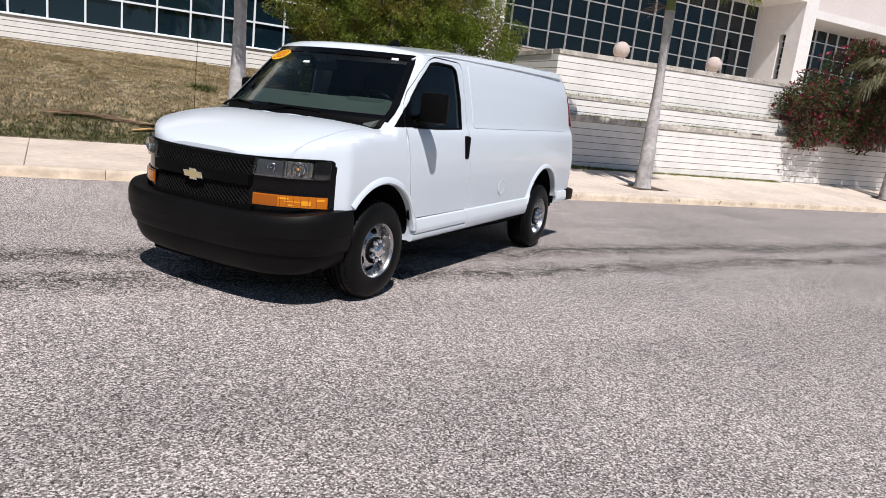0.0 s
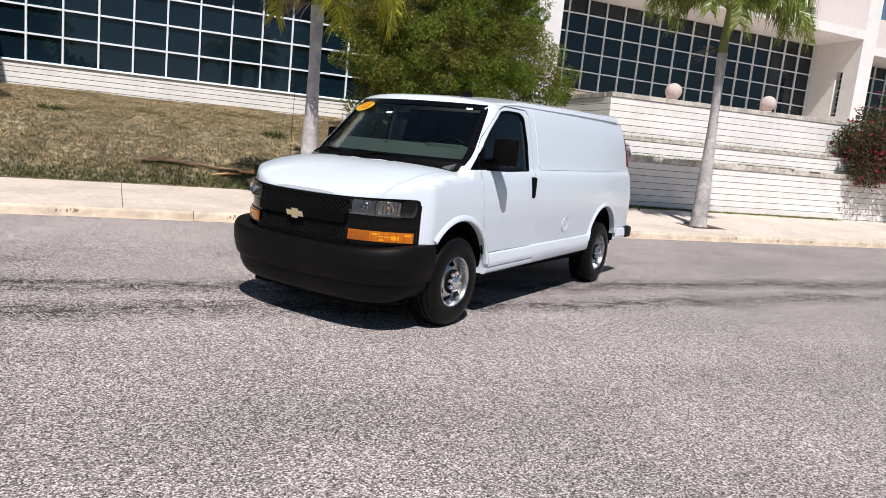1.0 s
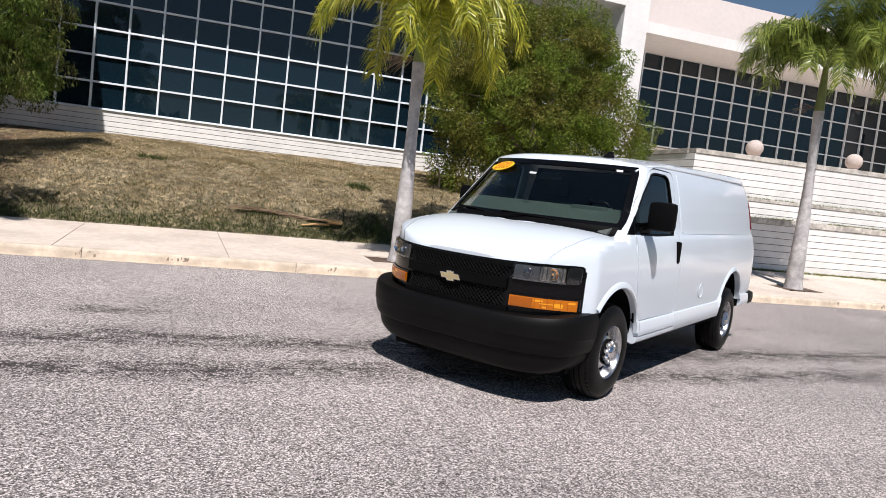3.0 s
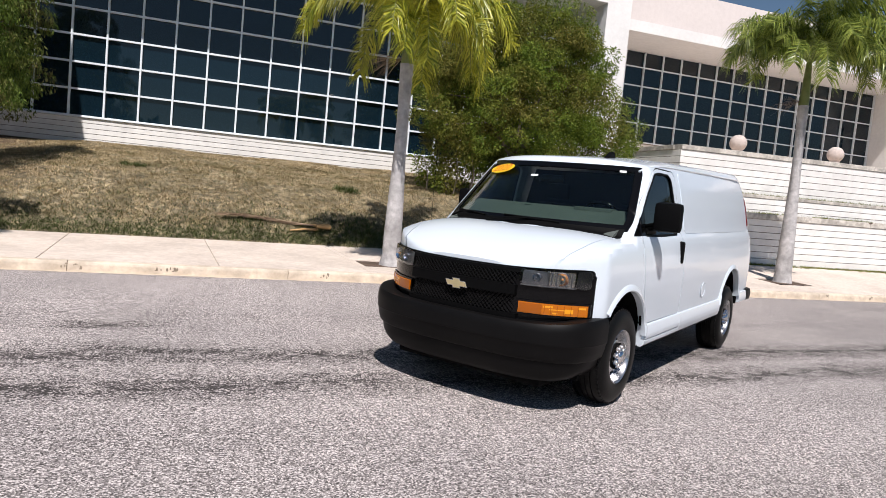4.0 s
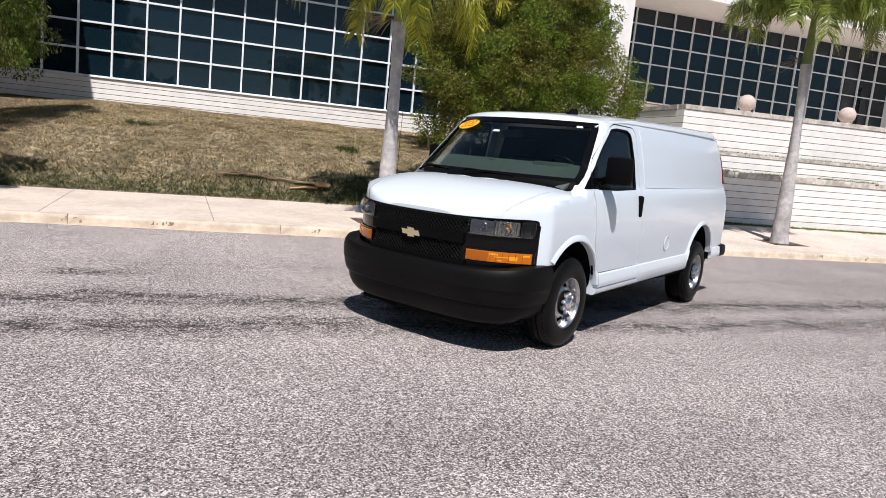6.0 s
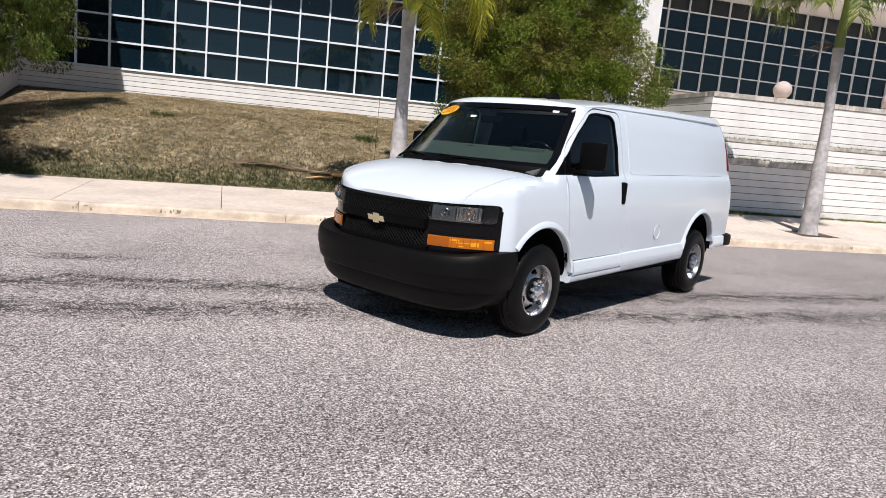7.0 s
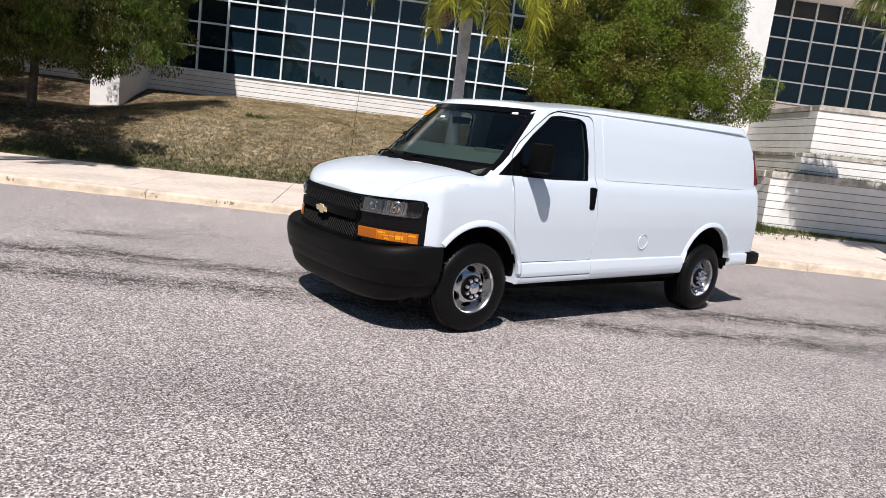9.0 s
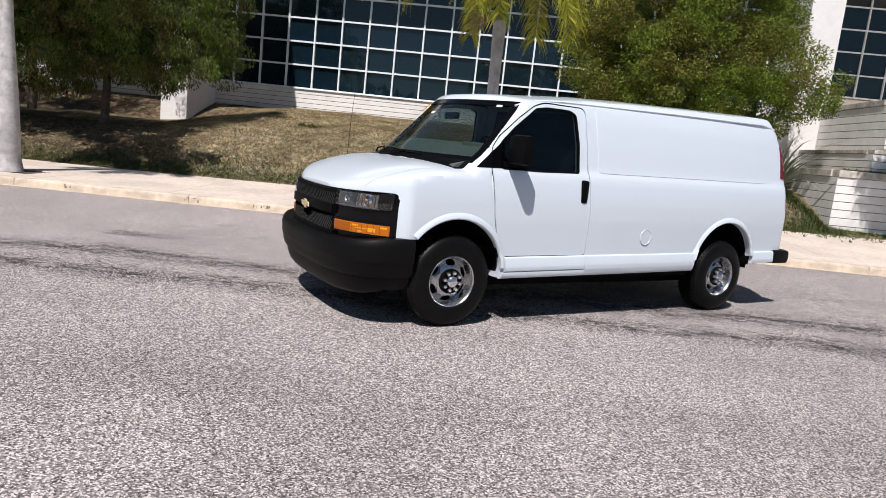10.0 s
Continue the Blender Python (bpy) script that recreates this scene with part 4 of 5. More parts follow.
for s in (-1, 1):
    def yy(a, b):
        return (-b, -a) if s < 0 else (a, b)
    lamp = part("headlight", front_round(0.486, 0.916, 0.945, lambda y: nose_top(y) + 0.004, 0.028, 0.016, 0.03, s), M_GLOSSBLACK, van, "clear headlight in a black housing", 32)
    part("lamp_cell", front_round(0.502, 0.662, 0.958, 1.058, 0.014, 0.021, 0.006, s), M_DARKCHROME, lamp, "smoked inner chamber", 40)
    part("lamp_cell", front_round(0.676, 0.822, 0.958, 1.062, 0.014, 0.021, 0.006, s), M_LAMP, lamp, "bright outer reflector chamber", 40)
    for k in range(9):
        y = 0.684 + 0.0145 * k
        part("reflector_flute", front_sheet(*yy(y, y + 0.009), 0.964, 1.056, 0.022 + 0.005 * (k % 2), 0.006, 2, 3), M_LAMP if k % 2 else M_DARKCHROME, lamp)
    for y, r, z in ((0.60, 0.030, 1.010), (0.752, 0.046, 1.012)):
        p = fpt(y * s, z, 0.026)
        tilt = 30 * (y / 0.9) ** 3 * s
        bowl = lathe([(0.0, -0.012), (r * 0.3, -0.012), (r * 0.6, -0.006), (r * 0.9, 0.006), (r, 0.012), (r * 1.08, 0.006), (r * 1.1, -0.02)], 24)
        part("reflector", moved(bowl, pose(p.x, p.y, p.z, 0, 0, 90 - tilt)), M_CHROME, lamp, "", 40)
        bulb = lathe([(0.0, 0.014), (r * 0.13, 0.012), (r * 0.2, 0.006), (r * 0.2, -0.012)], 12)
        part("bulb", moved(bulb, pose(p.x, p.y, p.z, 0, 0, 90 - tilt)), M_BULB if y > 0.7 else M_CHROME, lamp, "", 40)
    part("divider", front_sheet(*yy(0.664, 0.674), 0.956, 1.064, 0.036, 0.022, 3), M_DARKCHROME, lamp)
    part("lamp_rim", front_sheet(*yy(0.50, 0.83), 0.950, 0.957, 0.037, 0.02, 14, 2), M_DARKCHROME, lamp)
    part("side_marker_trim", front_round(0.834, 0.910, 0.952, lambda y: nose_top(y) - 0.004, 0.024, 0.033, 0.008, s), M_SMOKE, lamp, "smoked outer end", 40)
    part("lens", front_round(0.490, 0.914, 0.948, lambda y: nose_top(y) + 0.0, 0.026, 0.041, 0.004, s), M_LENS, lamp, "clear lens", 40)
    turn = part("turn_signal", front_sheet(*yy(0.50, 0.908), 0.754, 0.832, 0.040, 0.03, 20), M_AMBER, van, "amber turn signal lens", 40)
    part("turn_signal_frame", front_sheet(*yy(0.488, 0.92), 0.738, 0.846, 0.030, 0.02, 20), M_GLOSSBLACK, turn)
    part("lens_panel", front_sheet(*yy(0.505, 0.655), 0.760, 0.826, 0.043, 0.004, 8, 2), M_AMBER_DEEP, turn)
    for k in range(6):
        y = 0.67 + 0.038 * k
        part("lens_rib", front_sheet(*yy(y, y + 0.003), 0.760, 0.826, 0.043, 0.004, 2, 2), M_AMBER_DEEP, turn)
    for y0, y1, z0, z1 in ((0.665, 0.72, 0.805, 0.819), (0.70, 0.80, 0.790, 0.797), (0.72, 0.75, 0.763, 0.774), (0.79, 0.835, 0.772, 0.803), (0.86, 0.90, 0.805, 0.819)):
        part("reflector", front_sheet(*yy(y0, y1), z0, z1, 0.0425, 0.004, 4, 2), M_AMBER_LIT, turn)


# front bumper, swept round the nose
def bumper():
    pr = [(-0.13, 0.700), (-0.04, 0.703), (-0.014, 0.697), (-0.002, 0.678), (0.006, 0.640), (0.003, 0.560), (-0.004, 0.552), (-0.012, 0.50), (-0.026, 0.452), (-0.040, 0.436), (-0.054, 0.430), (-0.064, 0.37), (-0.090, 0.31), (-0.125, 0.275), (-0.17, 0.265)]
    n = 61
    path = []
    for i in range(n):
        a = math.pi * (i / (n - 1)) - math.pi / 2
        y = math.copysign(abs(math.sin(a)) ** (2 / 3.0), a) * 1.0
        x = -0.39 - 0.60 * abs(math.cos(a)) ** (2 / 3.0)
        path.append(Vector((x, y, 0)))
    rings = []
    for i, p in enumerate(path):
        t = (path[min(i + 1, n - 1)] - path[max(i - 1, 0)]).normalized()
        nrm = Vector((-t.y, t.x, 0))
        if nrm.dot(p - Vector((0.2, 0, 0))) < 0:
            nrm = -nrm
        lift = 0.045 * abs(p.y) ** 6
        cut = 0.035 * abs(p.y) ** 8
        rings.append([p + nrm * d + Vector((0, 0, z + (lift if z > 0.6 else 0) + (cut if z < 0.35 else 0) + RAKE * p.x)) for d, z in pr])
    bm = grid(n, len(pr), lambda i, j: rings[i][j], closed_v=True, cap=True)
    bmesh.ops.recalc_face_normals(bm, faces=bm.faces)
    return bm


part("front_bumper", bumper(), M_BUMPER, van, "textured black plastic bumper", 38)
part("air_dam", cube(-0.74, -0.52, -0.66, 0.66, 0.19, 0.32, 0.02), M_UNDER, van, "black lower air dam")


# unseen panel, added to stop sun leaking in behind the bumper
part("light_stop_panel", cube(-0.58, -0.54, -0.88, 0.88, 0.27, 0.72), M_UNDER, van)


# wheels
def wheel_parts(parent, s):
    o = s * 0.985
    R = 0.387
    tyre = lathe([(0.215, 0.0), (0.222, 0.012), (0.24, 0.018), (0.30, 0.017), (0.345, 0.004), (0.362, -0.012), (0.375, -0.03), (0.384, -0.05), (0.3845, -0.066), (0.378, -0.0665), (0.378, -0.076), (0.386, -0.0765), (R, -0.11), (0.379, -0.1105), (0.379, -0.12), (R, -0.1205), (R, -0.15), (0.379, -0.1505), (0.379, -0.16), (0.386, -0.1605), (0.384, -0.19), (0.362, -0.23), (0.30, -0.25), (0.215, -0.24)], 64)
    t = part("tyre", tyre, M_RUBBER, parent, "black all-terrain tyre", 30)
    blocks = bmesh.new()
    for k in range(52):
        a = 2 * math.pi * k / 52
        for w0, w1, sh in ((-0.048, -0.016, 0.0), (-0.232, -0.195, 0.5)):
            m = Matrix.Rotation(-(a + sh * 2 * math.pi / 52), 4, "Y") @ Matrix.Translation((0.372, 0, 0))
            box(blocks, -0.012, 0.005, w0, w1, -0.014, 0.014, 0, m)
    tagged(part("tread", blocks, M_RUBBER, t), "", "", "", "stuff")
    rim = lathe([(0.218, -0.02), (0.219, 0.004), (0.212, 0.010), (0.205, 0.004), (0.198, -0.02), (0.19, -0.06), (0.18, -0.078), (0.165, -0.066), (0.135, -0.042), (0.105, -0.030), (0.10, -0.030), (0.0, -0.030), (0.0, -0.06), (0.10, -0.06), (0.165, -0.085), (0.19, -0.10), (0.20, -0.2), (0.21, -0.2)], 64)
    cuts = []
    for k in range(6):
        a = 2 * math.pi * (k + 0.3) / 6
        el = [(0.150 + 0.026 * math.cos(q), 0.047 * math.sin(q)) for q in np.linspace(0, 2 * np.pi, 20, endpoint=False)]
        cuts.append(("DIFFERENCE", moved(prism(el, "y", -0.2, 0.05), Matrix.Rotation(a, 4, "Y"))))
    rm = carve(mesh_of(rim), cuts)
    w = obj_me("rim", rm, M_STEEL, parent, "silver painted steel rim", 35)
    part("brake_disc", lathe([(0.0, -0.10), (0.17, -0.10), (0.17, -0.12), (0.0, -0.12)], 32), M_UNDER, w, "", 30)
    hub = lathe([(0.0, 0.036), (0.030, 0.034), (0.042, 0.026), (0.050, 0.006), (0.052, -0.03)], 32)
    part("hub_cap", hub, M_CHROME, w, "chrome centre cap", 35)
    # black ring: the shade between the nuts is put into its colour
    part("hub_shade_ring", lathe([(0.04, -0.018), (0.096, -0.018), (0.104, -0.012), (0.106, -0.045)], 32), M_UNDER, w, "black ring for the shade round the nuts", 35)
    for k in range(8):
        a = 2 * math.pi * (k + 0.5) / 8
        nut = moved(lathe([(0.0, 0.026), (0.012, 0.024), (0.020, 0.012), (0.020, -0.03)], 8), Matrix.Rotation(a, 4, "Y") @ Matrix.Translation((0.074, -0.004, 0)))
        part("lug_nut", nut, M_CHROME, w, "", 35)


def wheel(x, s, turn):
    w = new("wheel")
    w.parent = van
    tagged(w, "black tyre on a silver steel rim")
    wheel_parts(w, 1)
    w.matrix_local = pose(x, s * 0.962, 0.387, 0, turn, 0 if s > 0 else 180)


wheel(0.0, -1, 10)
wheel(0.0, 1, 50)
wheel(3.429, -1, -20)
wheel(3.429, 1, 80)
# wheel housings, arch lips and the dark underside
for ax in (0.0, 3.429):
    for s in (-1, 1):
        def housing(i, j):
            a = math.radians(-4 + 188 * i / 32)
            d, y = [(0.0, 0.60), (0.30, 0.60), (0.47, 0.60), (0.482, 0.62), (0.484, 0.93)][j]
            return Vector((ax + d * math.cos(a), y * s, ARCH_Z + RAKE * ax + d * math.sin(a)))
        hb_ = grid(33, 5, housing)
        bmesh.ops.remove_doubles(hb_, verts=hb_.verts, dist=1e-4)
        part("wheel_housing", hb_, M_UNDER, van, "", 40)
        def lip(i, j):
            a0, a1 = (8, 141) if ax == 0 else (14, 172)
            a = math.radians(a0 + (a1 - a0) * i / 40)
            d, o = [(0.468, -0.03), (0.470, 0.008), (0.480, 0.018), (0.505, 0.015), (0.530, -0.004), (0.53, -0.03)][j]
            z = ARCH_Z + RAKE * ax + d * math.sin(a)
            w = float(np.interp(z - RAKE * ax, [p[0] for p in SIDE], [p[1] for p in SIDE]))
            if z - RAKE * ax < 0.6:
                w = 0.985
            return Vector((ax + d * math.cos(a), (w + o) * s, z))
        bm = grid(41, 6, lip)
        bmesh.ops.recalc_face_normals(bm, faces=bm.faces)
        part("arch_lip", bm, M_PAINT, van, "", 40)
under = merge(cube(0.50, 2.93, -0.93, 0.93, 0.40, 0.50, 0.02), cube(-0.62, 4.3, -0.58, 0.58, 0.25, 0.47, 0.03), cube(3.92, 4.40, -0.8, 0.8, 0.50, 0.60, 0.02))
part("underbody", under, M_UNDER, van, "dark underbody and chassis")
part("axle", tube([(3.429, -0.8, 0.387), (3.429, 0.8, 0.387)], 0.06, 12), M_UNDER, van)
part("axle", tube([(0, -0.8, 0.36), (0, 0.8, 0.36)], 0.05, 12), M_UNDER, van)
for s in (-1, 1):
    part("mud_flap", cube(3.885, 3.90, *sorted((s * 0.78, s * 0.965)), 0.52, 0.68, 0.003), M_BLACK, van)
    # sill panels below the crease: under the door, behind it, and aft of the rear wheel
    def sill(x0, x1, prof):
        bm = prism(rounded([(s * y, z) for y, z in prof], 0.006, 2), "x", x0, x1)
        return moved(bm, Matrix(((1, 0, 0, 0), (0, 1, 0, 0), (RAKE, 0, 1, 0), (0, 0, 0, 1))))
    upper = [(0.93, 0.588), (0.980, 0.588), (0.988, 0.580), (0.999, 0.50), (0.997, 0.462), (0.93, 0.462)]
    lower = [(0.93, 0.456), (0.992, 0.456), (0.985, 0.415), (0.965, 0.395), (0.93, 0.393)]
    whole = upper[:5] + [(0.985, 0.415), (0.965, 0.395), (0.93, 0.393)]
    part("door_sill", sill(0.492, 1.405, upper), M_PAINT, van, "white lower edge of the door", 30)
    part("sill", sill(0.475, 1.412, lower), M_PAINT, van, "white sill under the door", 30)
    part("sill", sill(1.413, 2.94, whole), M_PAINT, van, "white sill panel", 30)
    part("sill", sill(3.915, 4.30, upper[:5] + [(0.93, 0.455)]), M_PAINT, van, "white panel aft of the rear wheel", 30)
# rear bumper, tail lights, drip rails
part("rear_bumper", merge(cube(4.29, 4.63, -0.995, 0.995, 0.525, 0.69, 0.055)), M_BUMPER, van, "black rear bumper", 40)
for s in (-1, 1):
    tm = carve(mesh_of(van_shell_sheet(-0.010)), [("INTERSECT", cube(4.33, 4.7, *sorted((s * 0.62, s * 1.1)), 1.50, 1.86, 0.01))])
    obj_me("tail_light", tm, M_RED, van, "tall red tail light", 40)
    rail = [(x, s * float(np.interp(x, [0.55, 0.75, 1.0, 4.0, 4.25], [0.722, 0.748, 0.766, 0.766, 0.74])), float(np.interp(x, [0.55, 0.65, 0.75, 0.9, 1.1, 2.6, 4.0, 4.3], [1.84, 1.89, 1.915, 1.932, 1.945, 1.972, 1.985, 1.95])) + RAKE * x) for x in np.linspace(0.60, 4.28, 40)]
    part("drip_rail", tube(rail, 0.011, 6), M_PAINT, van, "", 40)
    # handle, fuel flap, mirrors
    hb = cube(1.27, 1.345, *sorted((s * 0.93, s * 0.992)), 1.09, 1.30, 0.024)
    part("door_handle", hb, M_BLACK, van, "black upright door handle", 40)
fl = lathe([(0.076, 0.0), (0.073, -0.005), (0.071, -0.0015), (0.0, -0.0015)], 40)
part("fuel_flap", moved(fl, pose(2.17, -0.9835, 0.80, 2.2)), M_PAINT, van, "round white fuel flap", 40)
for s in (-1, 1):
    mh = cube(0.41, 0.515, 0.955, 1.185, 1.385, 1.63, 0.045) if s < 0 else cube(0.46, 0.56, 0.93, 1.045, 1.395, 1.61, 0.04)
    if s < 0:
        mh = moved(mh, Matrix.Scale(-1, 4, (0, 1, 0)))
        bmesh.ops.reverse_faces(mh, faces=mh.faces)
    mir = part("door_mirror", mh, M_BLACK, van, "large black door mirror", 40)
    part("mirror_glass", cube(*((0.516, 0.521, -1.155, -0.985) if s < 0 else (0.561, 0.566, 0.95, 1.025)), 1.42, 1.59, 0.002), M_CHROME, mir, "mirror glass")
    for z in (1.43, 1.40):
        part("mirror_arm", tube([(0.50, s * 0.86, z - 0.02), (0.46, s * 0.93, z), (0.44, s * 1.0, z + 0.01)], 0.018, 10), M_BLACK, mir, "", 40)
    part("mirror_base", cube(0.42, 0.66, *sorted((s * 0.885, s * 0.925)), 1.355, 1.40, 0.012), M_BLACK, mir, "", 40)
# wipers
def on_screen(y, z, off=0.0):
    x = float(windscreen_x(np.array(y), np.array(z))) - off
    return Vector((x, y, z + RAKE * x))


for y0, y1, yb in ((-0.36, 0.16, 0.30), (0.36, 0.78, 0.80)):
    mid = on_screen((y0 + y1) / 2, 1.40, 0.03)
    base = on_screen(yb, 1.345, 0.035)
    wp = part("wiper", tube([base, base.lerp(mid, 0.5) + Vector((-0.02, 0, 0.012)), mid], [0.012, 0.008, 0.007], 6), M_BLACK, van, "black wiper arm", 40)
    part("wiper_blade", tube([on_screen(y0, 1.385, 0.014), mid + Vector((0.012, 0, 0)), on_screen(y1, 1.405, 0.014)], 0.008, 6), M_BLACK, wp)
part("roof_antenna", moved(prism([(0.0, 0.0), (0.20, 0.0), (0.19, 0.05), (0.15, 0.085), (0.07, 0.04)], "y", -0.025, 0.025), pose(0.80, -0.32, 1.985)), M_BLACK, van, "black roof antenna fin")
part("whip_aerial", tube([(-0.27, 0.80, 1.27), (-0.25, 0.82, 1.62), (-0.22, 0.84, 1.95)], 0.002, 6), M_BLACK, van, "thin whip aerial")

# cab interior
part("cab_floor", cube(-0.30, 1.50, -0.80, 0.80, 0.60, 0.66), M_UNDER, van)
part("bulkhead", prism([(-0.86, 0.66), (0.86, 0.66), (0.86, 1.30), (0.72, 1.90), (-0.72, 1.90), (-0.86, 1.30)], "x", 1.44, 1.47), M_SEAT, van, "dark cab bulkhead")
dash = part("dashboard", prism([(0.02, 1.0), (-0.02, 1.30), (0.02, 1.335), (0.46, 1.525), (0.53, 1.50), (0.55, 1.30), (0.50, 1.0)], "y", -0.80, 0.80), M_TRIM, van, "grey dashboard", 40)
part("instrument_hood", cube(0.40, 0.58, -0.60, -0.24, 1.44, 1.535, 0.03), M_TRIM, dash, "", 40)
ring = [(0.0 + 0.185 * math.cos(a), 0.185 * math.sin(a)) for a in np.linspace(0, 2 * np.pi, 33)]
sw = part("steering_wheel", moved(tube([(0, a, b) for a, b in ring], 0.016, 8, cap=False), pose(0.66, -0.42, 1.43, 0, -30, 0)), M_GLOSSBLACK, van, "black steering wheel", 50)
part("wheel_boss", moved(cube(-0.02, 0.03, -0.09, 0.09, -0.06, 0.06, 0.015), pose(0.66, -0.42, 1.43, 0, -30, 0)), M_GLOSSBLACK, sw)
for a in (0, 120, 240):
    part("spoke", moved(cube(-0.01, 0.012, 0.05, 0.18, -0.018, 0.018, 0.004), pose(0.66, -0.42, 1.43, 0, -30, 0) @ pose(0, 0, 0, a + 180, 0, 0)), M_GLOSSBLACK, sw)
for y in (-0.42, 0.42):
    seat = part("seat", cube(0.72, 1.25, y - 0.26, y + 0.26, 0.80, 0.98, 0.05), M_SEAT, van, "dark cloth seat", 40)
    part("backrest", moved(cube(-0.07, 0.07, -0.25, 0.25, 0.0, 0.62, 0.05), pose(1.28, y, 0.94, 0, 10, 0)), M_SEAT, seat, "", 40)
    part("headrest", moved(cube(-0.05, 0.05, -0.13, 0.13, 0.0, 0.17, 0.04), pose(1.41, y, 1.59, 0, 6, 0)), M_SEAT, seat, "", 40)
    part("seat_base", cube(0.78, 1.2, y - 0.2, y + 0.2, 0.66, 0.80), M_UNDER, seat)
part("inner_mirror", moved(cube(-0.015, 0.015, -0.12, 0.12, -0.035, 0.035, 0.012), pose(0.42, 0.0, 1.76)), M_GLOSSBLACK, van, "inner mirror", 40)


# windscreen stickers
def on_glass(bm, y, z, off, turn=0.0):
    """Lays a flat piece, drawn in its y and z, on the windscreen."""
    p, q, r = on_screen(y, z, 0), on_screen(y + 0.05, z, 0), on_screen(y, z + 0.05, 0)
    a = (q - p).normalized()
    n = (q - p).cross(r - p).normalized()
    if n.x > 0:
        n = -n
    b = n.cross(a)
    if b.z < 0:
        b = -b
    m = Matrix((( -n.x, a.x, b.x, p.x + n.x * off), (-n.y, a.y, b.y, p.y + n.y * off), (-n.z, a.z, b.z, p.z + n.z * off), (0, 0, 0, 1)))
    return moved(bm, m @ Matrix.Rotation(radians(turn), 4, "X"))


oval = [(0.17 * math.cos(a), 0.062 * math.sin(a)) for a in np.linspace(0, 2 * np.pi, 40, endpoint=False)]
st = part("price_sticker", on_glass(prism(oval, "x", -0.002, 0.0), 0.53, 1.815, 0.006, -7), M_STICKER, van, "yellow oval year sticker on the windscreen")
fc = bpy.data.curves.new("year", "FONT")
fc.body, fc.size, fc.align_x, fc.align_y, fc.extrude = "2020", 0.125, "CENTER", "CENTER", 0.0006
fo = new("year", fc)
dg = bpy.context.evaluated_depsgraph_get()
dg.update()
fm = bpy.data.meshes.new_from_object(fo.evaluated_get(dg))
bpy.data.objects.remove(fo)
tb = bmesh.new()
tb.from_mesh(fm)
moved(tb, Matrix(((0, 0, 1, 0), (-1, 0, 0, 0), (0, 1, 0, 0), (0, 0, 0, 1))))
part("year_text", on_glass(tb, 0.53, 1.815, 0.0105, -7), M_STICKER_INK, st, "red year numerals 2020")
part("windscreen_label", on_glass(cube(-0.002, 0, -0.035, 0.035, -0.012, 0.012), 0.10, 1.765, 0.006), M_LABEL, van, "small white label on the glass")
part("windscreen_label", on_glass(cube(-0.002, 0, -0.028, 0.028, -0.012, 0.012), -0.62, 1.85, 0.006), M_LABEL, van, "small white label on the glass")


# ---- stone balls on the terrace ----
def stone_ball(b, n, z):
    ob = new("stone_ball")
    ob.matrix_world = BUILD @ pose(b, n, 0)
    tagged(ob, "pale pink concrete ball on a short plinth", "ball", "balls on the terrace")
    bm = bmesh.new()
    bmesh.ops.create_uvsphere(bm, u_segments=32, v_segments=18, radius=0.30)
    part("ball", moved(bm, pose(0, 0, z)), M_BALL, ob, "", 60)
    part("plinth", moved(lathe([(0.0, 0.0), (0.26, 0.0), (0.24, 0.1), (0.18, 0.2), (0.17, z - 4.0)], 24), pose(0, 0, 3.78, -90, 0, 0) @ Matrix.Scale(-1, 4, (0, 1, 0))), M_BALL, ob, "", 40)


stone_ball(22.12, -2.75, 4.47)
stone_ball(26.72, -2.75, 4.56)

# ---- planting ----
def rng(seed):
    return np.random.default_rng(seed)


def leaf_cloud(r, centres, radii, count, size, aspect=0.45, droop=0.3, shell=0.55):
    """Vertices and faces of many small leaves in ellipsoid clumps (a leaf is a folded four-sided blade)."""
    k = r.integers(0, len(centres), count)
    d = r.normal(size=(count, 3))
    d /= np.linalg.norm(d, axis=1)[:, None]
    rad = shell + (1 - shell) * r.random(count) ** 0.7
    p = centres[k] + d * rad[:, None] * radii[k]
    ax = r.normal(size=(count, 3)) * 0.7 + d * 0.7
    ax[:, 2] -= droop
    ax /= np.linalg.norm(ax, axis=1)[:, None]
    side = np.cross(ax, r.normal(size=(count, 3)))
    side /= np.linalg.norm(side, axis=1)[:, None]
    L = size * (0.6 + 0.8 * r.random(count))[:, None]
    W = L * aspect
    v = np.stack([p, p + ax * L * 0.5 + side * W * 0.5, p + ax * L, p + ax * L * 0.5 - side * W * 0.5], 1).reshape(-1, 3)
    f = np.arange(count * 4).reshape(-1, 4)
    return v, f


def mesh_from(v, f, material):
    me = bpy.data.meshes.new("leaves")
    me.from_pydata(v.tolist(), [], f.tolist())
    me.materials.append(material)
    return me


